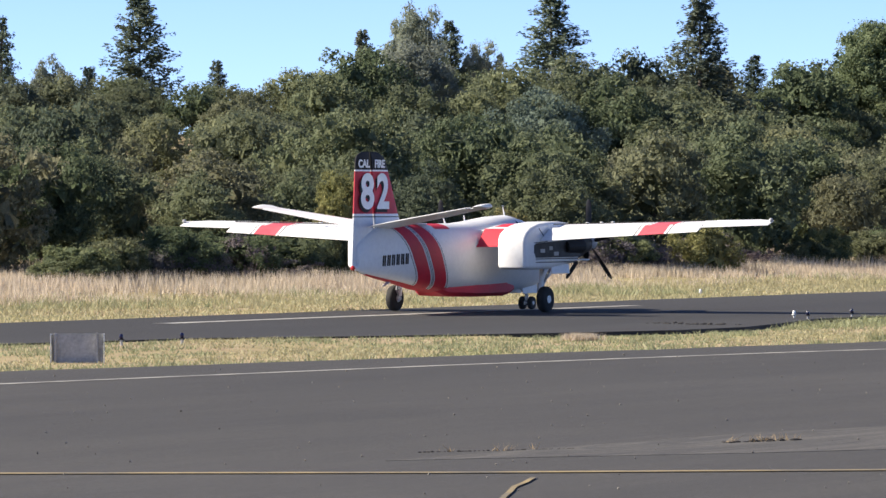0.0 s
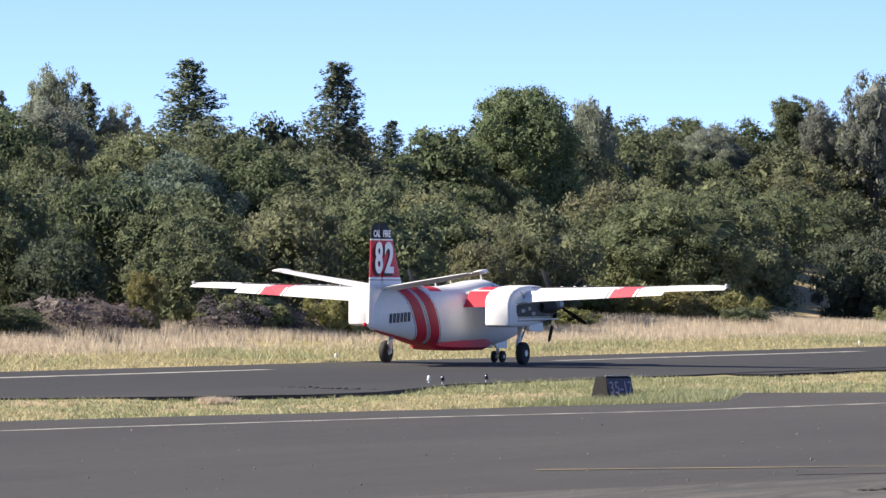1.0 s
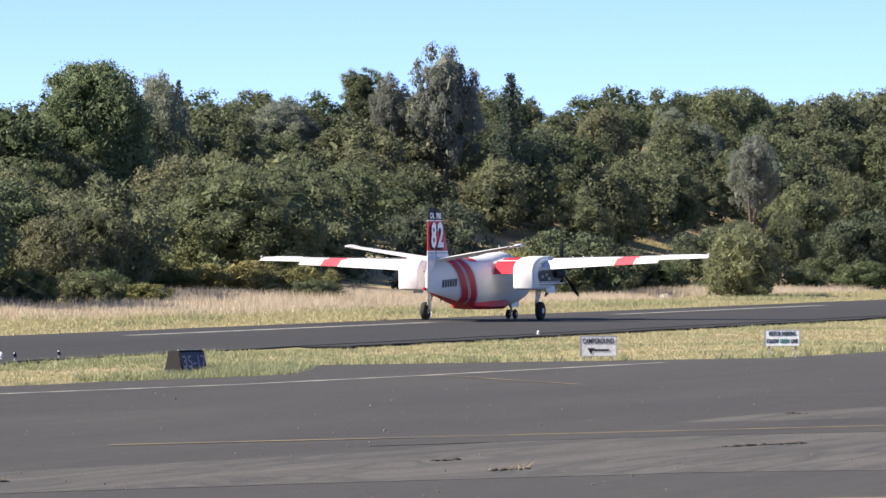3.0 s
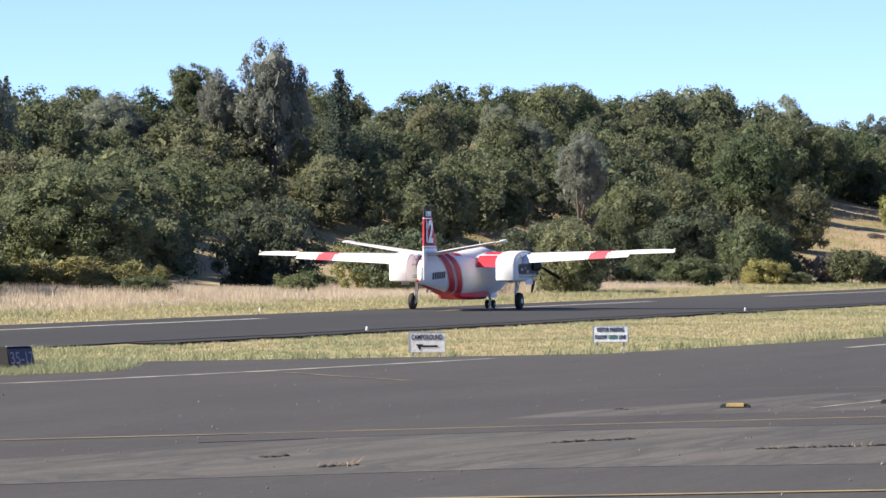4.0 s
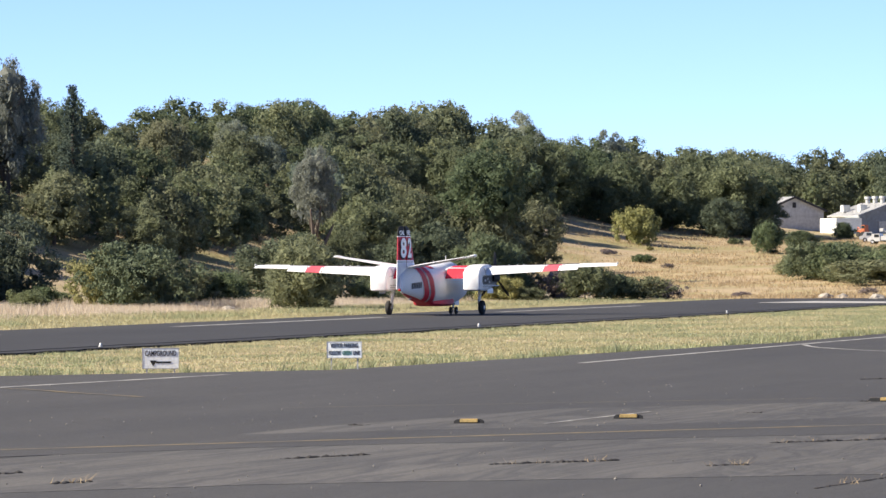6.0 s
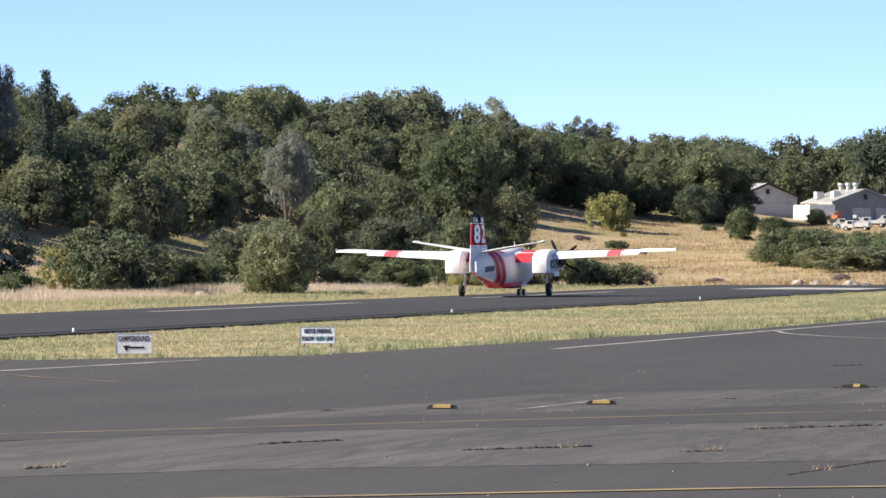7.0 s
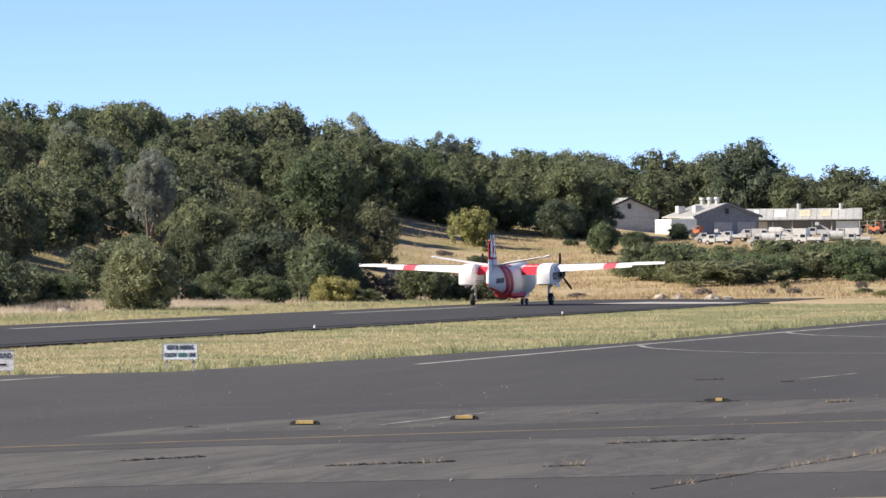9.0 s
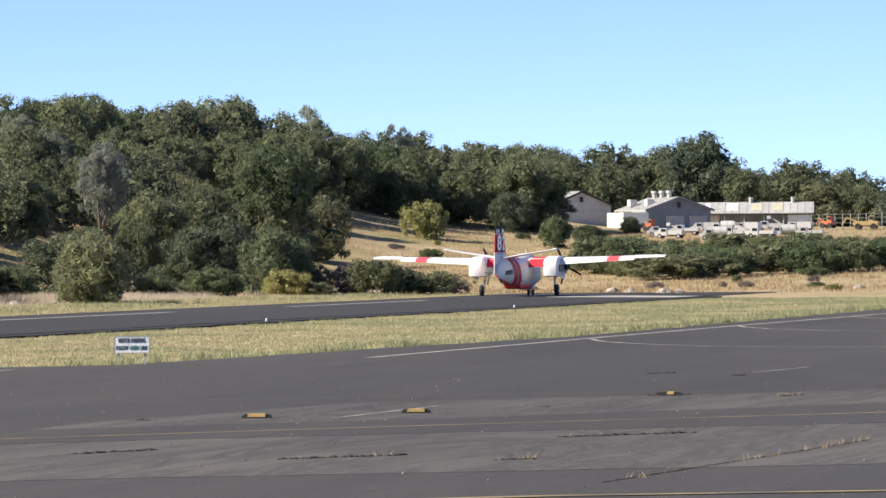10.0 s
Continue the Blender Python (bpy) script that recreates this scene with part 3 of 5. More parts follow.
def woods():
    rows = (-115, -122, -131, -139, -147, -155, -163, -171)
    for row, v in enumerate(rows):
        step = (6.6, 7.6, 7.6, 7.6, 7.6, 7.4, 7.0, 6.6)[row]
        y = abs(v) / math.tan(radians(36.2))
        while y < abs(v) / math.tan(radians(12.4)):
            y += step * rnd.uniform(0.75, 1.3) * (1 + 0.25 * smoothstep(280, 480, y))
            x = v + rnd.uniform(-3, 3)
            b = math.degrees(math.atan2(-x, y))
            d = math.hypot(x, y)
            if b < 24.5 and row < 2 or b < 22.5 and row < 3 or b < 16.5 and row < 5 or b < 15.2 and row < 7:
                continue
            if 19.7 < b < 22.2 and row < 4:  # dry slope seen between the trees
                continue
            if b > 24.5 and row == 2 or 24.5 < b < 31.5 and row == 4:
                continue
            z = height(x, y)
            tall = rnd.uniform(4.6, 8.0) if row > 1 else rnd.uniform(4.0, 7.6)
            top = min(z + tall, canopy(b, d) * rnd.uniform(0.86, 1.0))
            if row > 5:
                top = max(z + 3.5, canopy(b, d) * rnd.uniform(0.92, 1.1))
            kind = rnd.choices(("oak", "olive_oak", "near_oak", "grey_tree"), (5 if row > 1 else 0, 3 if row < 6 else 1, 2.5 if row < 3 else 0.3, 0.4 if row > 2 else 0))[0]
            half = max(2.0, min(4.6, (top - z) * rnd.uniform(0.44, 0.62))) * (0.75 if kind == "grey_tree" else 1)
            plant(kind, x, y, top, half, rnd.randrange(4), spin=rnd.uniform(0, 360))
    for i in range(34):
        b = rnd.uniform(12.3, 17.5)
        x, y = bearing(b, rnd.uniform(152, 184) / math.sin(radians(b)))
        d = math.hypot(x, y)
        plant("oak", x, y, canopy(b, d) * rnd.uniform(0.8, 1.02), rnd.uniform(3.0, 5.0), rnd.randrange(4), spin=rnd.uniform(0, 360))
    for i in range(38):
        b = 7.9 + 5.6 * (i + rnd.random()) / 38
        d = rnd.uniform(715, 790)
        x, y = bearing(b, d)
        plant("oak", x, y, canopy(b, d) * rnd.uniform(0.88, 1.1), rnd.uniform(3.6, 5.6), rnd.randrange(4), spin=rnd.uniform(0, 360))
    for b, d, k, half in ((12.42, 606, 0.9, 3.4), (12.7, 600, 1.0, 4.2), (13.05, 612, 1.04, 4.6), (13.4, 596, 0.92, 4.0), (13.72, 604, 1.02, 4.4), (14.05, 590, 0.95, 4.4), (14.4, 596, 1.0, 4.6), (14.75, 585, 0.95, 4.4), (15.1, 575, 1.0, 4.2), (15.45, 565, 0.9, 4.4), (15.8, 545, 0.9, 4.0)):
        plant("near_oak", *bearing(b, d), canopy(b, d) * k, half, int(d) % 3, spin=b * 90)
    for i in range(34):
        b = rnd.uniform(24.5, 35.5)
        x, y = bearing(b, 110 / math.sin(radians(b)))
        kinds = ("brush", "brush", "brush", "shrub") if 26.5 < b < 31.5 else ("brush", "shrub", "shrub", "yellow_shrub")
        plant(rnd.choice(kinds), x, y, height(x, y) + rnd.uniform(1.0, 2.3), rnd.uniform(1.2, 2.2), rnd.randrange(2), spin=rnd.uniform(0, 360))
    for i in range(34):
        b = 8.2 + 3.7 * (i + rnd.random()) / 34
        d = rnd.uniform(462, 535)
        x, y = bearing(b, d)
        top = EYE + rnd.uniform(2, 36) / 8800 * d
        if top > height(x, y) + 0.8:
            plant(rnd.choice(("shrub", "shrub", "low_oak")), x, y, top, rnd.uniform(1.9, 3.2), rnd.randrange(3), spin=rnd.uniform(0, 360))
    for b, d, top, half in ((12.44, 600, 9.8, 3.0), (12.8, 590, 10.6, 3.4), (11.42, 606, 7.6, 1.4), (11.9, 560, 6.4, 2.2)):
        plant("low_oak", *bearing(b, d), top, half, 1, spin=b * 40)
    for i in range(34):
        b = rnd.uniform(8.6, 16)
        d = rnd.uniform(400, 560)
        x, y = bearing(b, d)
        plant(rnd.choice(("shrub", "brush", "brush", "yellow_shrub")), x, y, height(x, y) + rnd.uniform(0.35, 0.8), rnd.uniform(0.4, 1.0), 0, spin=rnd.uniform(0, 360))
    for i in range(16):
        b = rnd.uniform(12.6, 21)
        x, y = bearing(b, rnd.uniform(112, 128) / math.sin(radians(b)))
        if y < 600:
            plant("shrub", x, y, height(x, y) + rnd.uniform(0.7, 1.8), rnd.uniform(0.8, 1.7), rnd.randrange(3), spin=rnd.uniform(0, 360))


woods()


# ---- grass: uncounted blades ----
def blades(name, spots, tall, lean, width, material, label, seed, per=6, clump=0.12):
    rng = np.random.default_rng(seed)
    n = len(spots) * per
    base = np.repeat(spots, per, 0) + np.concatenate([rng.normal(0, clump, (n, 2)), np.zeros((n, 1))], 1)
    h = np.repeat(tall, per) * rng.uniform(0.5, 1.15, n)
    a = rng.uniform(0, 2 * np.pi, n)
    side = np.stack([np.cos(a), np.sin(a), np.zeros(n)], 1) * (width * rng.uniform(0.6, 1.4, n))[:, None]
    tip = base + np.concatenate([rng.normal(0, 1, (n, 2)) * (h * lean)[:, None], h[:, None]], 1)
    v = np.stack([base - side, base + side, tip], 1).reshape(-1, 3)
    i = np.arange(n) * 3
    me = mesh_from(name, v, np.stack([i, i + 1, i + 2], 1).tolist(), material)
    return tagged(part(name, me), label, "grass", kind="stuff")


def scatter(n, x0, x1, y0, y1, seed, thin=None):
    rng = np.random.default_rng(seed)
    p = np.stack([rng.uniform(x0, x1, n), rng.uniform(y0, y1, n)], 1)
    keep = [(x, y, height(x, y) - 0.03) for x, y in p if thin is None or rng.random() < thin(x, y)]
    return np.array(keep)


def far_thin(x, y):
    b = math.degrees(math.atan2(-x, y))
    if not 8 < b < 36.5:
        return 0
    return 0.45 + 0.9 * noise.noise((x * 0.15, y * 0.08, 2.0))


def tall_grass():
    s = scatter(66000, -124, -100, 110, 400, 21, far_thin)
    t = np.array([0.6 + 0.3 * noise.noise((x * 0.12, y * 0.12, 7.0)) for x, y, z in s]) * np.clip((-98.0 - s[:, 0]) / 6, 0.35, 1)
    blades("tall_grass", s, t, 0.24, 0.019, M["straw"], "tall dry straw-yellow grass beyond the runway", 3, 9, 0.3)
    s = scatter(26000, -150, -55, 385, 600, 27, lambda x, y: 0.5 + noise.noise((x * 0.08, y * 0.08, 12.0)) if 7.5 < math.degrees(math.atan2(-x, y)) < 21 else 0)
    blades("hill_grass", s, np.full(len(s), 0.3), 0.4, 0.03, M["gold_grass"], "dry golden grass over the hillside", 9, 9, 0.6)
    s = scatter(34000, -102, -86.3, 110, 384, 22, lambda x, y: 0.75)
    blades("verge_grass", s, 0.12 + 0.012 * np.clip(-90 - s[:, 0], 0, 12), 0.5, 0.02, M["short_straw"], "short yellow-green verge grass along the runway", 4, 5)
    s = scatter(5200, -103, -90, 110, 380, 23, lambda x, y: 1.0 if noise.noise((x * 0.2, y * 0.1, 9.0)) > 0.15 else 0.0)
    blades("green_weeds", s, np.full(len(s), 0.34), 0.5, 0.022, M["green_grass"], "green weeds among the dry verge grass", 5, 9, 0.2)


def apron_edge(y):
    """Where the near grass strip meets the apron."""
    pts = ((70, -62), (84, -59.8), (121, -51.2), (122, -51.4), (131, -54.5), (141, -44), (180, -41), (290, -40.2), (340, -36))
    for (a, p), (b, q) in zip(pts, pts[1:]):
        if y <= b:
            return p + (q - p) * (y - a) / (b - a)
    return -36


def near_thin(x, y):
    e = apron_edge(y)
    if not (run_edge(y) + 0.4 + 1.0 * smoothstep(150, 165, y) + 0.7 * noise.noise((y * 0.3, 1, 1))) < x < e - 0.05:
        return 0
    return 0.9


def strip_grass():
    s = scatter(74000, -76, -36, 76, 345, 31, near_thin)
    t = np.array([0.09 + 0.05 * noise.noise((x * 0.3, y * 0.3, 5.0)) for x, y, z in s])
    g = np.array([noise.noise((x * 0.18, y * 0.1, 3.3)) + 0.35 * (apron_edge(y) - x < 2.5) for x, y, z in s])
    blades("strip_grass", s[g < -0.02], t[g < -0.02], 0.55, 0.014, M["short_straw"], "short dry yellow grass of the strip", 6, 9)
    blades("green_strip_grass", s[g >= -0.02], t[g >= -0.02] * 1.15, 0.55, 0.014, M["green_grass"], "green-tinged short grass of the strip", 7, 9)
    s = scatter(9000, -60, -36, 76, 300, 32, lambda x, y: 1.0 if 0 < apron_edge(y) - x < 1.4 and noise.noise((y * 0.4, x * 0.4, 4.4)) > -0.05 else 0)
    blades("weed_clumps", s, np.full(len(s), 0.26), 0.55, 0.018, M["green_grass"], "bushy green weeds along the apron edge", 8, 12, 0.16)

    rng = np.random.default_rng(41)
    y = rng.uniform(126, 300, 520)
    s = np.array([(apron_edge(b) - 0.2 - abs(rng.normal(0, 0.5)), b, -0.05) for b in y if noise.noise((b * 0.35, 1.7, 4.4)) > -0.25])
    blades("edge_tufts", s, rng.uniform(0.18, 0.42, len(s)), 0.4, 0.016, M["green_grass"], "upright pale green weed tufts along the apron edge", 14, 22, 0.1)


tall_grass()
strip_grass()
spots = scatter(2600, -58, -50.5, 116.5, 130.5, 33, lambda x, y: 1.0 if 0 < apron_edge(y) - x < 2.2 + 1.5 * noise.noise((x * 0.5, y * 0.5, 2.2)) else 0)
blades("sign_weeds", spots, np.full(len(spots), 0.3), 0.6, 0.016, M["green_grass"], "bushy pale green weeds round the runway sign", 12, 14, 0.12)
tussock = np.random.default_rng(5).normal((-62.4, 114.4), (0.22, 0.22), (60, 2))
blades("pale_tussock", np.column_stack([tussock, np.full(60, -0.08)]), np.full(60, 0.2), 0.5, 0.012, M["straw"], "pale dry tussock in the short grass", 15, 20, 0.08)
spots = scatter(420, -67.0, -62.5, 128, 150, 34, lambda x, y: 1.0 if x > run_edge(y) + 0.3 else 0.0)
blades("edge_weeds", spots, np.full(len(spots), 0.2), 0.6, 0.018, M["green_grass"], "green weeds beside the taxiway lamps", 13, 14, 0.15)


# ---- the aircraft: x to its right wing, y to its nose, z up from its wheels ----
M["white_paint"] = surface("white_aircraft_paint", (0.82, 0.82, 0.81), (0.77, 0.77, 0.76), 0.9, 0.42, wear=9, coat=0.05, mottle=0.05, stretch=(1, 0.3, 1))
# the same red made paler: sun glare on the wing band put into the colour
M["sunlit_red"] = surface("sunlit_red_paint", (0.62, 0.12, 0.14), (0.54, 0.09, 0.11), 0.9, 0.45, wear=9, mottle=0.08)
M["red_paint"] = surface("red_aircraft_paint", (0.58, 0.022, 0.045), (0.46, 0.018, 0.036), 0.9, 0.6, wear=9, mottle=0.08)
M["black_paint"] = surface("black_paint", (0.016, 0.016, 0.018), (0.009, 0.009, 0.01), 2.0, 0.75)
# plain dark metal; on cowling and engine bay its dark stands for shade
M["dark_metal"] = surface("dark_and_shaded_metal", (0.05, 0.05, 0.052), (0.02, 0.02, 0.02), 3.0, 0.55, 0.6)
M["grey_paint"] = surface("grey_paint", (0.42, 0.43, 0.44), (0.33, 0.34, 0.35), 1.5, 0.45)
M["rubber"] = surface("tyre_rubber", (0.03, 0.03, 0.03), (0.018, 0.018, 0.018), 4.0, 0.85, bump=0.3)
M["wheel_metal"] = surface("wheel_metal", (0.62, 0.63, 0.64), (0.42, 0.42, 0.43), 6.0, 0.4, 0.5)
M["lamp_red"] = surface("red_glass", (0.5, 0.02, 0.02), (0.35, 0.01, 0.01), 3.0, 0.15)
M["canopy"] = surface("tinted_canopy", (0.02, 0.022, 0.025), (0.012, 0.013, 0.015), 2.0, 0.06)
M["blade"] = surface("propeller_black", (0.02, 0.02, 0.02), (0.012, 0.012, 0.012), 3.0, 0.5)

STATIONS = np.array([  # y, half width, belly, top
    (5.35, 0.05, 1.55, 1.75), (5.1, 0.42, 1.15, 2.05), (4.5, 0.70, 0.92, 2.35), (3.7, 0.83, 0.76, 2.72), (3.0, 0.88, 0.68, 3.0), (2.2, 0.9, 0.62, 3.15), (1.2, 0.93, 0.6, 3.1),
    (0.0, 0.95, 0.6, 2.97), (-1.0, 0.95, 0.6, 2.9), (-2.4, 0.93, 0.63, 2.88), (-3.6, 0.84, 0.78, 2.88), (-4.8, 0.64, 0.99, 2.87), (-6.0, 0.4, 1.17, 2.8), (-6.75, 0.22, 1.3, 2.5), (-7.1, 0.08, 1.42, 2.2)])[::-1]


def section(y, n=28, grow=0.0, low=0.0, high=2 * math.pi):
    w, b, t = (np.interp(y, STATIONS[:, 0], STATIONS[:, k]) for k in (1, 2, 3))
    out = []
    for i in range(n):
        a = low + (high - low) * i / (n if high - low > 6.28 else n - 1)
        c, s = math.cos(a), math.sin(a)
        x = (w + grow) * math.copysign(abs(c) ** 0.8, c)
        z = (b + t) / 2 + ((t - b) / 2 + grow) * math.copysign(abs(s) ** 0.8, s)
        out.append((x, y, z))
    return out


def flank(y, z):
    """How far out the fuselage's side is at y and z."""
    w, b, t = (np.interp(y, STATIONS[:, 0], STATIONS[:, k]) for k in (1, 2, 3))
    s = min(1.0, abs((z - (b + t) / 2) / ((t - b) / 2))) ** 1.25
    return w * (1 - s * s) ** 0.4


def loft_part(name, rings, material, parent, label="", angle=40, ends=(True, True), mats=None, pick=None):
    v, f = loft(rings, True, ends)
    me = mesh_from(name, v, f)
    for m in (mats or [material]):
        me.materials.append(m)
    if pick:
        n = len(rings[0])
        for i, p in enumerate(me.polygons):
            p.material_index = pick(min(i // n, len(rings) - 2))
    return part(name, smooth_by_angle(me, angle), None, parent, label)


def foil(x, lead, trail, z, thick, n=9, drop=0.0):
    """A wing section at x; its chord runs along y."""
    up, lo = [], []
    for i in range(n):
        s = 0.5 * (1 - math.cos(math.pi * i / (n - 1)))
        h = thick * (1.48 * math.sqrt(s) - 0.63 * s - 1.76 * s * s + 1.42 * s ** 3 - 0.51 * s ** 4) * 2.0
        y = lead + (trail - lead) * s
        up.append((x, y, z + h * 0.6 - drop * s))
        lo.append((x, y, z - h * 0.4 - drop * s - 0.004))
    return up + lo[::-1]


def lettering(body, size, material, name, wide=1.0, bold=0.0):
    cu = bpy.data.curves.new(name, "FONT")
    cu.body, cu.size, cu.offset, cu.extrude = body, size, bold, 0.004
    cu.align_x, cu.align_y = "CENTER", "CENTER"
    ob = new(name, cu)
    bpy.context.view_layer.update()
    me = bpy.data.meshes.new_from_object(ob.evaluated_get(bpy.context.evaluated_depsgraph_get()))
    bpy.data.objects.remove(ob)
    me.transform(Matrix.Diagonal((wide, 1, 1, 1)))
    me.materials.clear()
    me.materials.append(material)
    return me


SIDE = Matrix(((0, 0, 1, 0), (1, 0, 0, 0), (0, 1, 0, 0), (0, 0, 0, 1)))  # letters on a side that faces x


def wheel(parent, x, y, r, w, name="wheel"):
    bm = bmesh.new()
    prof = [(0.62, 0.5), (0.82, 0.52), (0.95, 0.42), (1.0, 0.2), (1.0, -0.2), (0.95, -0.42), (0.82, -0.52), (0.62, -0.5)]
    rings = [[(b * w, math.cos(2 * math.pi * k / 24) * a * r, math.sin(2 * math.pi * k / 24) * a * r) for k in range(24)] for a, b in prof]
    tyre = loft_part(name, rings, M["rubber"], parent, "black rubber tyre", 50)
    tyre.location = (x, y, r)
    bm = bmesh.new()
    rod(bm, (-w * 0.42, 0, 0), (w * 0.42, 0, 0), r * 0.63, n=20)
    rod(bm, (-w * 0.56, 0, 0), (w * 0.56, 0, 0), r * 0.3, r * 0.3, n=12)
    part("rim", bm, M["wheel_metal"], tyre, "pale metal rim")
    bm = bmesh.new()
    for k in range(6):
        a = k * math.pi / 3
        rod(bm, (w * 0.4, math.cos(a) * r * 0.45, math.sin(a) * r * 0.45), (w * 0.45, math.cos(a) * r * 0.45, math.sin(a) * r * 0.45), r * 0.09, n=8)
    part("wheel_bolts", bm, M["dark_metal"], tyre)
    return tyre


def propeller(parent, x):
    bm = bmesh.new()
    bmesh.ops.create_uvsphere(bm, u_segments=16, v_segments=10, radius=0.24)
    bmesh.ops.scale(bm, vec=(1, 1.7, 1), verts=bm.verts)
    hub = part("propeller", smooth_by_angle(bm_mesh(bm, "propeller"), 60), M["grey_paint"], parent, "dark five-bladed propeller with a grey spinner")
    hub.location = (x, 3.0, 2.22)
    rings = []
    for s, c, tw in ((0.15, 0.1, 50), (0.35, 0.16, 42), (0.7, 0.2, 30), (1.1, 0.19, 22), (1.35, 0.15, 18), (1.45, 0.06, 16)):
        ca, sa = math.cos(radians(tw)), math.sin(radians(tw))
        rings.append([(u * c * ca - v * 0.03 * sa, u * c * sa + v * 0.03 * ca, s) for u, v in ((-0.5, 0), (0, 0.6), (0.5, 0), (0, -0.6))])
    v, f = loft(rings)
    me = smooth_by_angle(mesh_from("blade", v, f, M["blade"]), 50)
    for k in range(5):
        b = part("blade", me, None, hub)
        b.matrix_basis = pose(0, 0, 0, 0, 72 * k, 0)
    return hub


def bm_mesh(bm, name):
    me = bpy.data.meshes.new(name)
    bm.to_mesh(me)
    bm.free()
    return me


def build_aircraft():
    air = thing("tanker_aircraft", "white and red twin-engined fire tanker rolling along the runway", "aircraft", pose(-81.05, 140.96, 0.03))
    W, R, B = M["white_paint"], M["red_paint"], M["black_paint"]
    # fuselage, with its belly tank
    ys = sorted(set(np.round(np.linspace(-7.1, 5.35, 44), 3)))
    body = loft_part("fuselage", [section(y, 32) for y in ys], W, air, "white riveted fuselage", 60)
    tank = []
    for y, w, z0, z1 in ((-3.0, 0.3, 0.78, 0.95), (-2.4, 0.62, 0.56, 0.95), (-0.8, 0.72, 0.5, 0.95), (1.2, 0.72, 0.5, 0.95), (1.9, 0.6, 0.6, 0.95)):
        tank.append([(-w, y, z1), (-w * 1.02, y, z0 + 0.12), (-w * 0.8, y, z0), (w * 0.8, y, z0), (w * 1.02, y, z0 + 0.12), (w, y, z1)])
    loft_part("belly_tank", tank, R, air, "red retardant tank under the belly", 30)

    def wrap(name, y0, y1, mat, parent, low=0.0, high=2 * math.pi, grow=0.006, slant=0.0, steps=6, n=36):
        rings = []
        for i in range(steps + 1):
            y = y0 + (y1 - y0) * i / steps
            ring = []
            for k in range(n):
                a = low + (high - low) * k / (n if high - low > 6.28 else n - 1)
                yy = y + slant * (0.5 - 0.5 * math.sin(a))
                p = section(yy, 1, grow, a, a + 7)[0]
                ring.append(p)
            rings.append(ring)
        v, f = loft(rings, high - low > 6.28, (False, False))
        return part(name, smooth_by_angle(mesh_from(name, v, f, mat), 60), None, parent)

    for y0, y1, mat in ((-5.46, -4.80, R), (-4.58, -3.92, R), (-5.56, -5.53, B), (-4.74, -4.71, B), (-4.67, -4.64, B), (-3.86, -3.83, B)):
        wrap("stripe", y0, y1, mat, body, slant=1.4)
    wrap("belly_stripe", -6.7, -3.2, R, body, math.pi * 1.40, math.pi * 1.60, 0.005, 0, 10, 14)
    wrap("belly_stripe", -3.1, 1.8, R, body, math.pi * 1.30, math.pi * 1.70, 0.005, 0, 8, 18)
    wrap("deck_patch", -3.2, -2.3, R, body, math.pi * 0.30, math.pi * 0.70, 0.005, 0, 3, 12)
    bm = bmesh.new()
    rod(bm, (0, 0, 0), (0, 0, 0.03), 0.5, n=28)
    disc = part("roundel", bm, W, body, "white oval emblem")
    disc.matrix_basis = pose(0, -3.7, 2.872)
    bm = bmesh.new()
    rod(bm, (0, 0, 0), (0, 0, 0.045), 0.2, n=20)
    part("emblem_core", bm, R, disc)
    # cockpit glass
    v, f = loft([section(y, 12, 0.008, math.pi * 0.08, math.pi * 0.30) for y in (2.0, 2.6, 3.1, 3.5)], False, (False, False))
    part("cockpit_window", smooth_by_angle(mesh_from("cockpit_window", v, f, M["canopy"]), 60), None, body)
    v, f = loft([section(y, 12, 0.008, math.pi * 0.70, math.pi * 0.92) for y in (2.0, 2.6, 3.1, 3.5)], False, (False, False))
    part("cockpit_window", smooth_by_angle(mesh_from("cockpit_window", v, f, M["canopy"]), 60), None, body)
    # the mark on the side becomes plain bars
    for i in range(6):
        y = -6.05 + 0.21 * i
        bm = bmesh.new()
        for k, (w, h) in enumerate(((0.055, 0.34), (0.055, 0.34))):
            box(bm, (0.008, w, h), (0, (k - 0.5) * 0.085, 0))
        z = 1.72 + 0.012 * i
        o = part("mark_bar", bm, B, body)
        turn = math.degrees(math.atan2(flank(y + 0.1, z) - flank(y - 0.1, z), 0.2))
        lean = math.degrees(math.atan2(flank(y, z - 0.12) - flank(y, z + 0.12), 0.24))
        o.matrix_basis = pose(flank(y, z) + 0.008, y, z, 0, -lean, -turn)
    for y, z, h in ((2.3, 3.1, 0.36), (-0.3, 2.9, 0.26), (-1.6, 2.86, 0.2)):
        bm = bmesh.new()
        rod(bm, (0, y + 0.05, z), (0, y - 0.06, z + h), 0.035, 0.012, 8)
        part("antenna", bm, W, air)
    bm = bmesh.new()
    box(bm, (0.16, 0.3, 0.14), (0, -7.15, 1.5), 0.05)
    cone = part("tail_bumper", bm, W, air)
    bm = bmesh.new()
    bmesh.ops.create_uvsphere(bm, u_segments=10, v_segments=8, radius=0.08, matrix=Matrix.Translation((0, -7.34, 1.5)))
    part("tail_light", bm, M["lamp_red"], cone, "red tail light")
    bm = bmesh.new()
    rod(bm, (0, -5.1, 1.06), (0, -5.5, 0.92), 0.06, 0.03, 8)
    part("tail_skid", bm, M["grey_paint"], air)

    # wings
    def lead(x):
        return float(np.interp(x, [0.8, 3.4, 8.7, 10.6, 11.06], [1.55, 1.5, 0.85, 0.55, 0.1]))

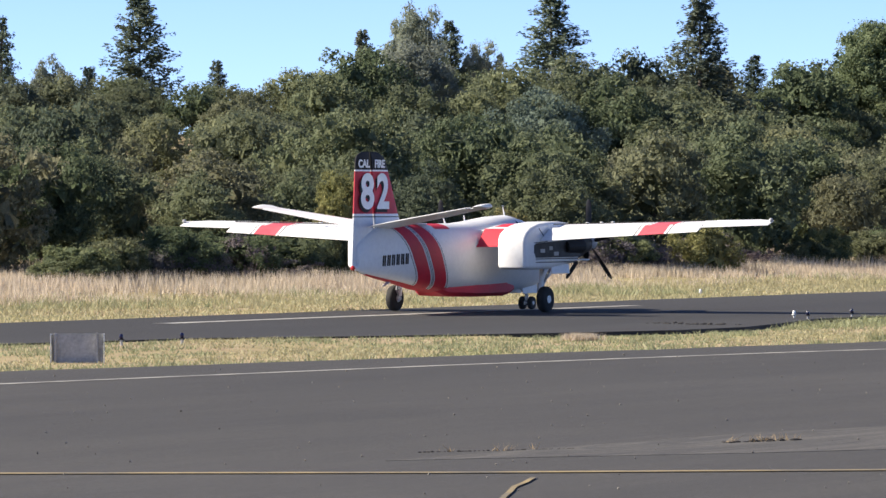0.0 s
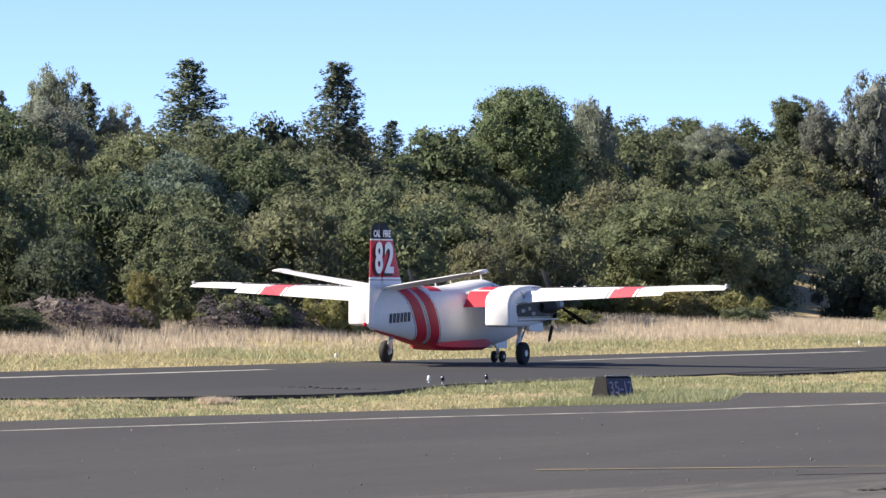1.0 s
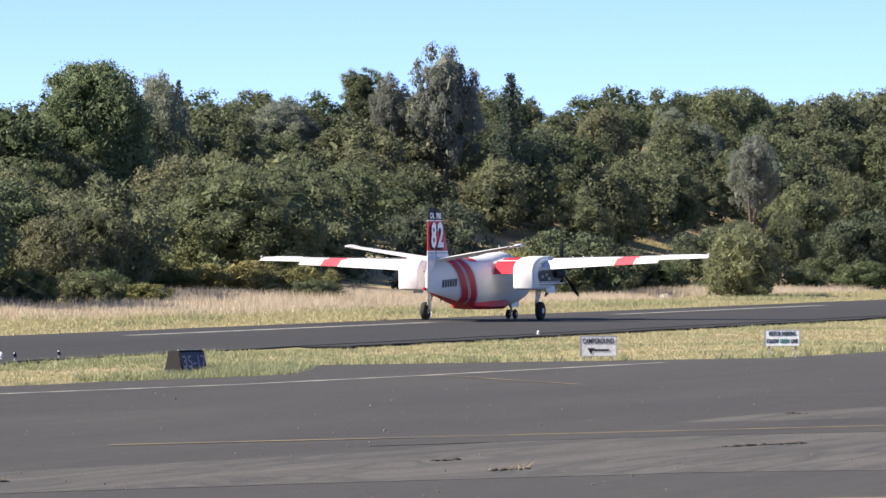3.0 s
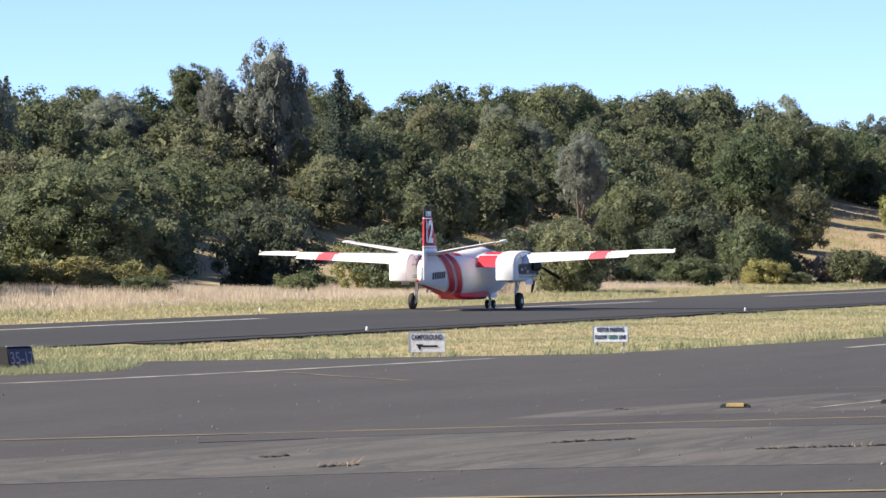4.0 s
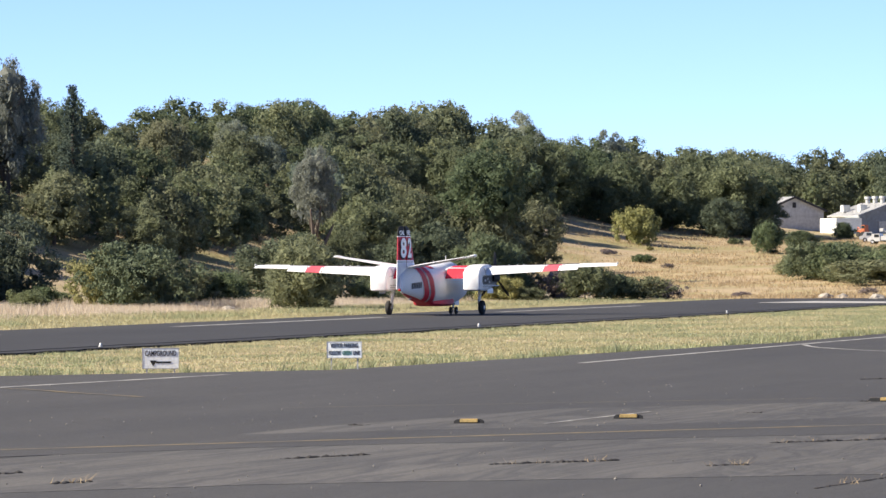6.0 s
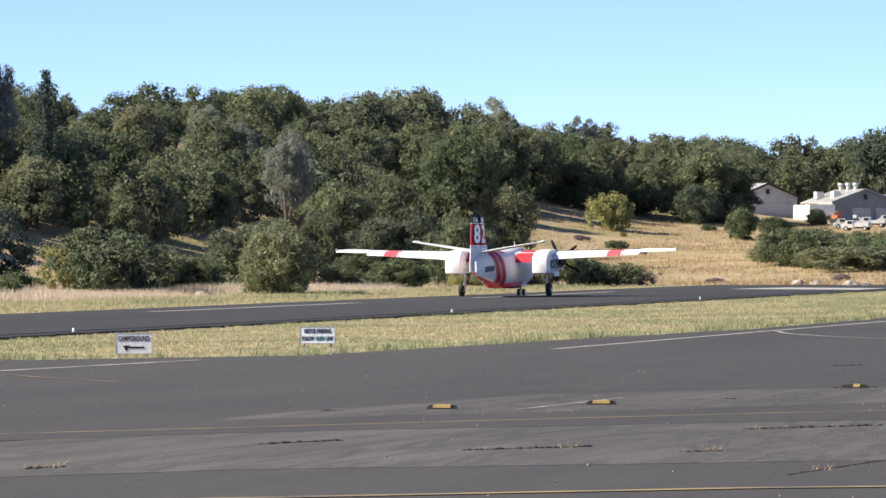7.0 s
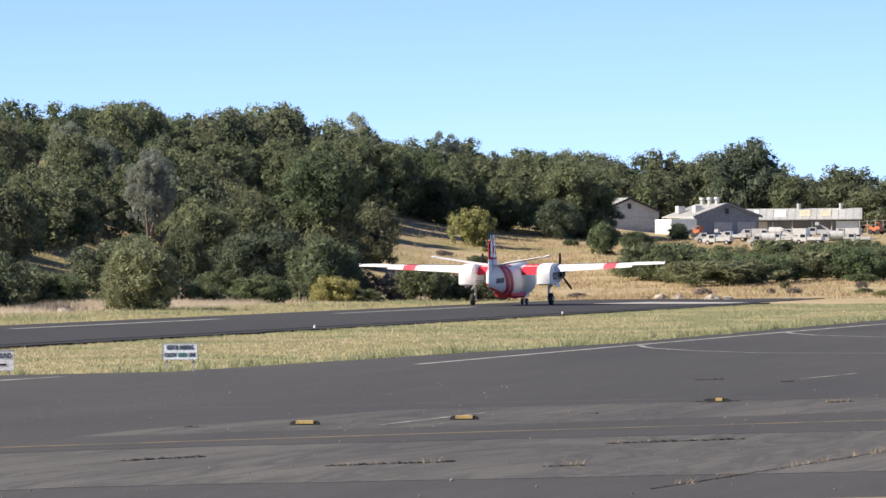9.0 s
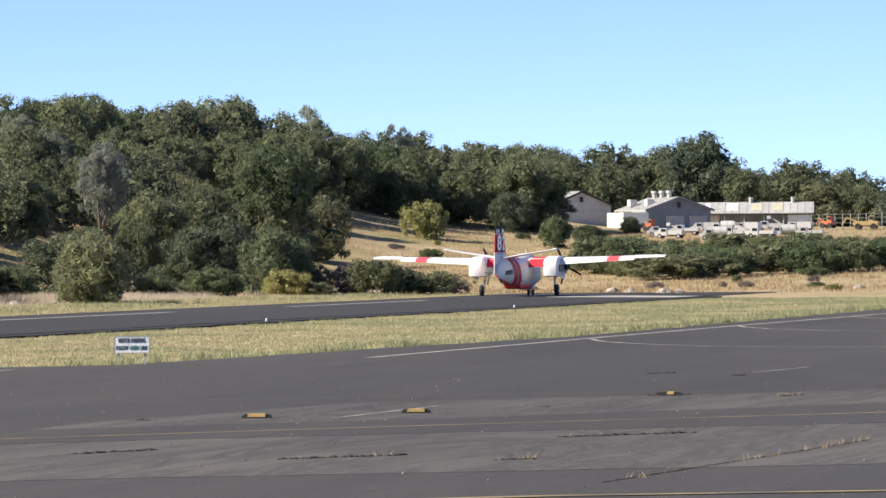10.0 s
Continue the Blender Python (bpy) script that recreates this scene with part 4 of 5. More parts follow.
    def trail(x):
        return float(np.interp(x, [0.8, 3.4, 8.7, 10.6, 11.06], [-1.25, -1.2, -0.82, -0.68, -0.35]))

    def wz(x):
        return float(np.interp(x, [0.8, 3.4, 11.06], [2.72, 2.74, 2.96]))

    for s in (-1, 1):
        xs = [0.8, 2.2, 3.4, 5.0, 6.66, 6.70, 6.80, 7.70, 7.80, 7.84, 8.83, 8.88, 9.6, 10.4, 10.75, 10.95, 11.06]
        tone = {4: 1, 6: 2, 8: 1}
        rings = []
        for x in xs:
            t = trail(x)
            if x <= 8.85:
                t = t + 0.62 * (lead(x) - t) / 2.75
            rings.append(foil(s * x, lead(x), t, wz(x), 0.15 * (lead(x) - t) * (0.75 if x < 10.5 else 0.6), 11, 0.15 if x > 8.85 else 0.07))
        wing = loft_part("wing", rings, W, air, "white wing with a red band", 50, mats=[W, B, M["sunlit_red"]], pick=lambda i: tone.get(i, 0))

        def flap(name, xa, xb, ang, mats, bands, parent):
            rr = []
            for x in sorted(set([xa, xb] + [b for b in bands if xa < b < xb])):
                c = (lead(x) - trail(x)) / 2.75
                h0 = (trail(x) + 0.60 * c, wz(x) - 0.08)
                L = (0.76 if xb < 3 else 0.85) * c
                ca, sa = math.cos(radians(ang)), math.sin(radians(ang))
                ring = []
                for u, up in ((0, 0.0), (0.04, 0.09), (0.25, 0.1), (1, 0.008), (1, -0.008), (0.25, -0.07), (0.04, -0.06)):
                    a, b = -u * L, up * c
                    ring.append((s * x, h0[0] + a * ca + b * -sa * -1 * 0, h0[1] + a * sa + b))
                rr.append(ring)
            xs2 = sorted(set([xa, xb] + [b for b in bands if xa < b < xb]))
            return loft_part(name, rr, mats[0], parent, "", 35, mats=mats, pick=lambda i: {6.66: 1, 6.80: 2, 7.80: 1}.get(xs2[i], 0) if len(mats) > 1 else 0)
        outer = flap("flap", 3.42, 8.84, 24, [W, B, M["sunlit_red"]], (6.66, 6.70, 6.80, 7.70, 7.80, 7.84), wing)
        tagged(outer, "lowered white flap with a red band")
        inner = flap("flap", 0.97, 2.22, 42, [R], (), wing)
        tagged(inner, "lowered red inner flap")
        # dark slot between wing and flap, and black edges of the walkway
        bm = bmesh.new()
        a, b = Vector((s * 3.45, trail(3.45) + 0.66, wz(3.45) + 0.11)), Vector((s * 8.84, trail(8.84) + 0.48, wz(8.84) + 0.06))
        rod(bm, a, b, 0.018, n=6)
        part("flap_slot", bm, B, wing)
        v, f = loft([foil(s * x, lead(x) + 0.004, lead(x) - 1.7, wz(x), 0.15 * 0.76 * (lead(x) - trail(x) - 0.6) + 0.004, 11) for x in (0.9, 1.5, 2.25)], True, (False, False))
        part("wing_root_panel", smooth_by_angle(mesh_from("wing_root_panel", v, f, R), 50), None, wing, "red wing root panel")
        for x in (4.6, 5.1, 5.5):
            bm = bmesh.new()
            box(bm, (0.1, 0.16, 0.06), (s * x, trail(x) + 0.75, wz(x) + 0.105), 0.02)
            part("flap_fairing", bm, W, wing)
        bm = bmesh.new()
        bmesh.ops.create_uvsphere(bm, u_segments=10, v_segments=6, radius=0.07, matrix=Matrix.Translation((s * 11.05, -0.1, 2.97)))
        part("wing_tip_light", bm, M["grey_paint"], wing)

        # nacelles: a deep white body behind, the engine in front
        def rrect(y, w, z0, z1, r, cx, n=5):
            out = []
            for qx, qz, a0 in ((1, 1, 0), (-1, 1, 90), (-1, -1, 180), (1, -1, 270)):
                for k in range(n):
                    a = radians(a0 + 90 * k / (n - 1))
                    out.append((cx + qx * (w / 2 - r) + r * math.cos(a), y, (z1 - r if qz > 0 else z0 + r) + r * math.sin(a)))
            return out
        cx = s * 2.82
        nac = loft_part("nacelle", [rrect(-2.22, 0.88, 1.48, 2.34, 0.1, cx), rrect(-2.18, 0.97, 1.44, 2.46, 0.11, cx), rrect(-2.06, 1.01, 1.42, 2.6, 0.12, cx), rrect(-1.75, 1.03, 1.40, 2.76, 0.13, cx), rrect(-1.2, 1.03, 1.40, 2.88, 0.14, cx), rrect(-0.5, 1.03, 1.4, 2.93, 0.15, cx), rrect(0.3, 1.03, 1.46, 2.94, 0.2, cx), rrect(1.4, 0.98, 1.6, 2.86, 0.25, cx)], W, air, "deep white engine nacelle", 40)
        # cowling coloured dark: the wing's shade is put into its colour
        loft_part("cowling", [rrect(1.38, 0.95, 1.64, 2.8, 0.3, cx), rrect(1.6, 0.96, 1.66, 2.78, 0.34, cx), rrect(2.2, 0.82, 1.78, 2.68, 0.36, cx), rrect(2.7, 0.6, 1.92, 2.52, 0.28, cx)], M["dark_metal"], nac, "engine cowling coloured dark for the shade under the wing")
        v = [rrect(y, w, 1.66, 1.71, 0.02, cx) for y, w in ((-1.45, 1.07), (0.4, 1.07), (1.4, 1.02), (2.3, 0.84))]
        loft_part("cowl_stripe", v, W, nac)
        bm = bmesh.new()
        # closed dark block proud of the flank, painting the shade within the bay
        bay = [[(cx + s * (0.3 if k < 2 else 0.535 + (0.0 if k < 4 else 0)), y, z) for k, z in ((0, z0), (1, z1), (2, z1), (3, z0))] for y, z0, z1 in ((-1.62, 1.95, 2.18), (-1.5, 1.78, 2.24), (0.9, 1.78, 2.36), (1.45, 1.8, 2.36))]
        loft_part("engine_bay", bay, M["dark_metal"], nac, "dark raised panel for the shade inside the engine bay opening", 20)
        for by, bz, bl in ((-1.1, 2.0, 0.3), (-0.55, 2.08, 0.22), (-0.2, 1.9, 0.3)):
            bm2 = bmesh.new()
            box(bm2, (0.02, bl, 0.12), (cx + s * 0.54, by, bz), 0.004)
            part("bay_fitting", bm2, M["grey_paint"], nac)
        rod(bm, (cx + s * 0.46, 0.5, 2.12), (cx + s * 0.5, 1.5, 2.14), 0.2, 0.24, 16)
        part("exhaust", bm, B, nac, "black exhaust duct")
        bm = bmesh.new()
        rod(bm, (cx, 2.62, 1.84), (cx, 2.75, 1.84), 0.2, 0.17, 16)
        part("air_intake", bm, B, nac)
        for off in (s * 0.46,):
            bm = bmesh.new()
            box(bm, (0.04, 1.2, 0.3), (0, 0, 0), 0.015)
            d = part("gear_door", bm, W if off * s > 0 else M["grey_paint"], nac)
            d.matrix_basis = pose(cx + off, 0.2, 1.40, 0, -6 if off > 0 else 6, 0)
        # dark seams on the flanks of the nacelle
        for side in (-1, 1):
            fx = cx + side * 0.517
            for a, b in (((-1.3, 2.72), (-0.75, 2.3)), ((-1.5, 1.74), (1.3, 1.74)), ((-1.5, 1.63), (1.3, 1.63)), ((-1.62, 2.26), (-0.75, 2.3))):
                bm = bmesh.new()
                rod(bm, (fx, a[0], a[1]), (fx, b[0], b[1]), 0.013, n=6)
                part("panel_seam", bm, B, nac)
        # main leg
        bm = bmesh.new()
        rod(bm, (cx - s * 0.16, 0.12, 1.6), (cx - s * 0.16, 0.02, 0.5), 0.085, 0.075, 12)
        leg = part("main_leg", bm, W, air, "white main landing gear leg")
        bm = bmesh.new()
        rod(bm, (cx - s * 0.16, 0.02, 0.62), (cx - s * 0.16, 0, 0.36), 0.06, 0.06, 10)
        rod(bm, (cx - s * 0.22, 0, 0.42), (cx, 0, 0.42), 0.055, 0.055, 10)
        part("axle", bm, M["wheel_metal"], leg)
        bm = bmesh.new()
        rod(bm, (cx - s * 0.16, 0.75, 1.5), (cx - s * 0.16, 0.06, 0.75), 0.04, 0.04, 8)
        rod(bm, (cx - s * 0.16, -0.12, 0.95), (cx - s * 0.16, -0.18, 0.68), 0.03, 0.03, 8)
        rod(bm, (cx - s * 0.16, -0.18, 0.68), (cx - s * 0.16, 0.0, 0.46), 0.03, 0.03, 8)
        part("drag_strut", bm, M["grey_paint"], leg)
        SPIN.append((wheel(air, cx + s * 0.02, 0, 0.42, 0.27), 0))
        SPIN.append((propeller(air, cx), 1))
        # tailplane
        tz = lambda x: 2.8 + 0.16 * (x - 0.2)
        rings = [foil(s * x, l, t, tz(x), 0.2 * (l - t) * 0.75, 9) for x, l, t in ((0.15, -5.0, -6.1), (2.0, -5.3, -6.2), (3.75, -5.6, -6.28), (3.98, -5.62, -6.75), (4.15, -5.75, -6.72), (4.2, -5.9, -6.6))]
        tail = loft_part("tailplane", rings, W, air, "white tailplane angled upward", 45)
        rings = [[(a, b, c - (l - b) * 0.02) for a, b, c in foil(s * x, l, t, tz(x) + 0.01, 0.13 * (l - t), 7)] for x, l, t in ((0.35, -6.13, -6.95), (2.0, -6.23, -6.88), (3.72, -6.3, -6.78))]
        loft_part("elevator", rings, W, tail, "", 45)

    # nose gear
    bm = bmesh.new()
    rod(bm, (0, 3.75, 0.95), (0, 3.85, 0.3), 0.07, 0.06, 12)
    rod(bm, (-0.17, 3.87, 0.22), (0.17, 3.87, 0.22), 0.04, 0.04, 10)
    rod(bm, (0, 3.2, 0.8), (0, 3.82, 0.5), 0.035, 0.035, 8)
    part("nose_leg", bm, W, air, "white nose gear leg")
    for off in (-0.17, 0.17):
        SPIN.append((wheel(air, off, 3.87, 0.22, 0.14, "nose_wheel"), 0))
    for off in (-0.3, 0.3):
        bm = bmesh.new()
        box(bm, (0.03, 1.0, 0.35), (off, 3.5, 0.72), 0.01)
        part("nose_gear_door", bm, W, air)

    # fin and rudder: black cap, red panel, white foot
    def fin_ring(z, lead_y, trail_y, half, blunt=False):
        c = lead_y - trail_y
        pts = [(0.0, 0.0), (0.06, 0.55), (0.25, 0.95), (0.55, 1.0), (1.0, 0.8 if blunt else 0.2)]
        return [(half * w, lead_y - u * c, z) for u, w in pts] + [(-half * w, lead_y - u * c, z) for u, w in pts[::-1][:-1]]
    lz = lambda z: float(np.interp(z, [2.6, 2.95, 3.2, 4.6, 4.95, 5.1, 5.17], [-3.9, -4.42, -4.56, -5.2, -5.38, -5.6, -5.9]))
    hz = lambda z: float(np.interp(z, [1.5, 5.2], [-5.95, -6.3]))
    rz = lambda z: float(np.interp(z, [1.5, 4.95, 5.1, 5.17], [-7.32, -7.1, -6.98, -6.7]))
    zs = [2.6, 2.95, 3.1, 3.13, 3.17, 3.21, 4.55, 4.6, 4.9, 5.05, 5.13, 5.17]
    bands = lambda z: 3 if 3.1 <= z < 3.13 or 4.55 <= z < 4.6 and False else 2 if z >= 4.59 else 0 if z < 3.2 or 4.54 < z < 4.59 else 1
    half = lambda z: float(np.interp(z, [2.6, 4.9, 5.1, 5.17], [0.12, 0.085, 0.06, 0.02]))
    loft_part("fin", [fin_ring(z, lz(z), hz(z) + 0.004, half(z), True) for z in zs], W, air, "white fin with a red panel and black cap", 45, mats=[W, R, B, B], pick=lambda i: bands(zs[i]))
    z2 = [1.55, 2.2, 2.95] + zs[2:]
    rud = loft_part("rudder", [[(x, y - hz(3.0), z) for x, y, z in fin_ring(z, hz(z) - 0.004, rz(z), half(max(z, 2.6)) * 0.85)] for z in z2], W, air, "rudder painted to match the fin", 45, mats=[W, R, B, B], pick=lambda i: bands(z2[i]))
    rud.location = (0, hz(3.0), 0)
    for ch, y, host, x, tilt, shadow in (("8", -6.56, rud, 0.098, 0, 0), ("2", -5.68, air, 0.114, 0, 0)):
        for mat, dy, dz, dx, bold in ((B, -0.09, -0.1, 0.0, 0.05), (W, 0, 0, 0.012, 0.05)):
            me = lettering(ch, 1.5, mat, "digit", 0.98, bold)
            o = part("digit" if mat is W else "digit_shadow", me, None, host)
            yy = y - (hz(3.0) if host is rud else 0)
            o.matrix_basis = Matrix.Translation((x + dx, yy + dy, 3.86 + dz)) @ SIDE
    for word, y, host, x, tilt in (("CAL", -6.72, rud, 0.086, 0), ("FIRE", -5.84, air, 0.1, 0)):
        o = part("lettering", lettering(word, 0.34, W, "lettering", 1.0, 0.012), None, host)
        o.matrix_basis = Matrix.Translation((x, y - (hz(3.0) if host is rud else 0), 4.78)) @ SIDE
    bm = bmesh.new()
    box(bm, (0.012, 0.03, 1.3), (0.1, -6.0, 2.25))
    part("hinge_line", bm, B, air)
    return air, rud


SPIN = []
aircraft, rudder = build_aircraft()


# ---- markings and wear on the apron ----
def worn_outline(points, seed, amp=0.22):
    """A ragged outline through the points, closed."""
    out = []
    for k, (a, b) in enumerate(zip(points, points[1:] + points[:1])):
        out += ragged(a, b, 1.2, amp, seed + k)
    return out


slab("worn_patch", worn_outline([(-33.6, 56.2), (-27.0, 64.5), (-22.9, 69.0), (-17.5, 72.0), (-11.3, 75.6), (4, 86), (2, 125), (-6, 121), (-17.2, 115.5), (-27.5, 105), (-29.5, 92), (-29.5, 84), (-29.9, 75.5), (-33.0, 66)], 11), 0.027, M["apron_pale"], "paler worn asphalt patch with dark smears", "pavement", 0.02)
slab("seal_strip", worn_outline([(-31, 77), (-27.3, 82.6), (-21.0, 88), (-8, 97.5), (3, 106), (3, 119), (-8, 111), (-16, 105), (-22.8, 95.6), (-29.3, 89), (-32, 84)], 31, 0.15), 0.031, M["apron"], "darker sealed asphalt strip under a yellow line", "pavement", 0.02)
strip_line("yellow_line", [(-52, 42.2), (-36.3, 51.2), (-31.4, 53.9), (-26.7, 57.0), (-14.1, 65.2), (-9.9, 67.0), (6, 76.4)], 0.32, M["yellow_line"], "worn yellow taxi line", 0.036)
strip_line("yellow_line", [(-35.5, 76.4), (-28.5, 84.3), (-22.5, 91.2), (-14.8, 99.1), (-7, 107)], 0.2, M["yellow_line"], "faded yellow taxi line", 0.036)
strip_line("yellow_line", [(-29.8, 53.4), (-29.35, 52.4), (-29.0, 51.5), (-28.5, 50.5), (-28.07, 49.6), (-26.5, 46.5)], 0.07, M["yellow_line"], "worn yellow line curving off", 0.04)
strip_line("faint_line", [(-34, 105), (-28.6, 109.2), (-23.1, 113.1), (-17.4, 116.2), (-8, 121)], 0.06, M["yellow_line"], "almost worn away yellow line", 0.03)
strip_line("white_bit", [(-25.3, 95.2), (-25.15, 99), (-25.0, 102.8)], 0.1, M["white_line"], "short worn white line", 0.036)
strip_line("white_bit", [(-23.2, 131.1), (-22.9, 134), (-22.7, 137.2)], 0.1, M["white_line"], "short worn white line", 0.036)
strip_line("yellow_bit", [(-47.3, 120.0), (-46.6, 120.5), (-45.5, 119.6), (-43.5, 117), (-40, 113)], 0.12, M["yellow_line"], "worn yellow lead-in line", 0.036)


def crack(a, b, wide, weed, seed):
    """A broken seam with tar, grit and dead weeds in it."""
    r = random.Random(seed)
    a, b = Vector((*a, 0)), Vector((*b, 0))
    d = b - a
    n = max(8, int(d.length * 20))
    bm = bmesh.new()
    side = Vector((-d.y, d.x, 0)).normalized()
    for i in range(n):
        p = a + d * (i + r.random()) / n + side * r.uniform(-1, 1) * wide
        s = r.uniform(0.02, 0.06) * (0.4 if wide <= 0.05 else 1)
        bmesh.ops.create_icosphere(bm, subdivisions=1, radius=s, matrix=Matrix.Translation((p.x, p.y, 0.028)) @ Matrix.Diagonal((1.3, 1.3, 0.55 * r.uniform(0.4, 1.4), 1)))
    ob = tagged(part("seam_debris", bm, M["tar"]), "dark broken seam with grit in the asphalt", "crack", kind="stuff")
    if weed:
        pts = np.array([(*(a + d * r.random() + side * r.uniform(-0.1, 0.1)).xy, 0.025) for _ in range(weed)])
        blades("seam_weeds", pts, np.full(weed, 0.12), 0.7, 0.006, M["gold_grass"], "dry weeds growing from the seam", seed, 6, 0.05)
    return ob


for i, (a, b, wide, weed) in enumerate((((-25.2, 78.0), (-24.3, 79.9), 0.06, 0), ((-21.2, 76.3), (-19.5, 78.1), 0.07, 5), ((-18.7, 85.8), (-16.6, 88.1), 0.06, 3), ((-17.6, 76.3), (-17.1, 76.8), 0.1, 4), ((-29.0, 94.1), (-28.6, 94.1), 0.12, 0), ((-22.8, 102.5), (-22.5, 102.5), 0.14, 0), ((-22.0, 110.5), (-21.2, 111.3), 0.12, 2), ((-18.9, 110.0), (-18.5, 110.9), 0.1, 5), ((-26.0, 130.6), (-25.3, 131.2), 0.1, 0), ((-23.2, 128.2), (-23.0, 128.7), 0.1, 0))):
    crack(a, b, wide, weed, 40 + i)
for i, (a, b, wide, weed) in enumerate((((-14.4, 69.1), (-13.6, 77.7), 0.03, 6), ((-13.6, 77.7), (-13.0, 84.9), 0.05, 14), ((-31.9, 62.7), (-31.4, 64.0), 0.1, 10), ((-34.4, 58.4), (-33.0, 60.3), 0.02, 4), ((-27.8, 71.8), (-27.7, 72.5), 0.08, 0), ((-25.8, 68.8), (-25.5, 69.6), 0.1, 5), ((-67.9, 129.0), (-64.8, 127.6), 0.5, 0))):
    crack(a, b, wide, weed, 60 + i)


def grit():
    """Loose pale stones lying about on the apron."""
    rng = np.random.default_rng(88)
    V, Fc = [], []
    shape = np.array([(1, 0, 0), (-1, 0, 0), (0, 1, 0), (0, -1, 0), (0, 0, 1), (0, 0, -1)])
    tri = [(0, 2, 4), (2, 1, 4), (1, 3, 4), (3, 0, 4), (2, 0, 5), (1, 2, 5), (3, 1, 5), (0, 3, 5)]
    for k in range(700):
        b, d = rng.uniform(8, 35), rng.uniform(54, 135)
        x, y = bearing(b, d)
        if x < apron_edge(y) + 1.0:
            continue
        r = rng.uniform(0.008, 0.024) * (1.6 if rng.random() < 0.06 else 1)
        V.append(shape * r * rng.uniform(0.6, 1.2, (6, 1)) + (x, y, 0.038))
        Fc += [[i + 6 * (len(V) - 1) for i in t] for t in tri]
    m = surface("pale_grit", (0.3, 0.28, 0.24), (0.12, 0.11, 0.1), 3.0, 0.9)
    tagged(part("loose_grit", mesh_from("loose_grit", np.concatenate(V), Fc, m)), "pale loose grit scattered over the asphalt", "gravel", kind="stuff")


grit()

# ---- small airfield things ----
M["panel_white"] = surface("sign_white", (0.82, 0.84, 0.82), (0.7, 0.73, 0.72), 2.0, 0.45)
M["sign_black"] = surface("sign_black", (0.022, 0.023, 0.025), (0.014, 0.015, 0.016), 3.0, 0.95)
M["matt_black"] = surface("matt_black_housing", (0.009, 0.0085, 0.01), (0.005, 0.005, 0.006), 6.0, 0.95)
M["sign_green"] = surface("sign_green", (0.04, 0.17, 0.11), (0.03, 0.14, 0.09), 3.0, 0.5)
M["purple"] = surface("faded_purple_panel", (0.05, 0.045, 0.085), (0.03, 0.028, 0.05), 2.0, 0.45)
M["lilac"] = surface("faded_lilac_figures", (0.3, 0.28, 0.38), (0.2, 0.19, 0.27), 3.0, 0.6)
M["galvanised"] = surface("galvanised_steel", (0.46, 0.46, 0.45), (0.36, 0.36, 0.35), 2.5, 0.55, 0.15)
M["blue_glass"] = surface("blue_lamp_glass", (0.012, 0.014, 0.06), (0.008, 0.009, 0.03), 2.0, 0.12)
M["white_glass"] = surface("white_lamp_glass", (0.75, 0.75, 0.72), (0.62, 0.62, 0.6), 2.0, 0.3)
M["block_yellow"] = surface("yellow_block_paint", (0.6, 0.42, 0.15), (0.42, 0.3, 0.12), 5.0, 0.7, wear=8)
M["rock"] = surface("pale_rock", (0.36, 0.32, 0.265), (0.22, 0.2, 0.17), 1.5, 0.9, bump=0.6, bump_scale=4)


def sign(name, label, x, y, w, h, foot, turn):
    """A framed board on two legs, facing the eye but for a turn."""
    face = math.degrees(math.atan2(-x, -y))
    ob = thing(name, label, "sign", pose(x, y, -0.09, 0, 0, 180 - face + turn))
    bm = bmesh.new()
    box(bm, (w, 0.03, h), (0, 0, foot + h / 2), 0.008)
    board = part("board", bm, M["panel_white"], ob)
    for sx, sz, px, pz in ((w + 0.02, 0.022, 0, foot), (w + 0.02, 0.022, 0, foot + h), (0.022, h, -w / 2, foot + h / 2), (0.022, h, w / 2, foot + h / 2)):
        bm = bmesh.new()
        box(bm, (sx, 0.045, sz), (px, 0, pz), 0.004)
        part("frame_edge", bm, M["galvanised"], board)
    for k in (-0.38, 0.38):
        bm = bmesh.new()
        box(bm, (0.045, 0.03, foot + 0.25), (k * w, 0.035, (foot + 0.15) / 2), 0.005)
        part("leg", bm, M["galvanised"], ob)
    return ob, board


UP = Matrix(((1, 0, 0, 0), (0, 0, -1, 0), (0, 1, 0, 0), (0, 0, 0, 1)))


def word(body, size, mat, host, x, z, width, y=-0.02):
    me = lettering(body, size, mat, "lettering", 1.0, 0.003)
    xs = [v.co.x for v in me.vertices]
    me.transform(Matrix.Diagonal((width / (max(xs) - min(xs)), 1, 1, 1)))
    o = part("lettering", me, None, host)
    o.matrix_basis = Matrix.Translation((x, y, z)) @ UP
    return o


camp, board = sign("campground_sign", "white campground sign with a black arrow on two legs", -48.8, 139.4, 1.08, 0.6, 0.2, 1)
word("CAMPGROUND", 0.22, M["sign_black"], board, 0, 0.64, 0.92)
bm = bmesh.new()
box(bm, (0.46, 0.01, 0.055), (0.08, -0.02, 0.38))
bmesh.ops.create_cone(bm, cap_ends=True, segments=3, radius1=0.12, radius2=0.12, depth=0.01, matrix=Matrix.Translation((-0.22, -0.02, 0.38)) @ pose(0, 0, 0, 90, 0, 0) @ pose(0, 0, 0, 0, 0, 180))
part("arrow", bm, M["sign_black"], board, "black arrow pointing to the side")
park, board = sign("parking_sign", "white visitor parking sign in the dry grass", -43.9, 142.0, 1.04, 0.48, 0.46, -5)
word("VISITOR PARKING", 0.19, M["sign_black"], board, 0, 0.82, 0.82)
word("FOLLOW", 0.17, M["sign_black"], board, -0.29, 0.60, 0.36)
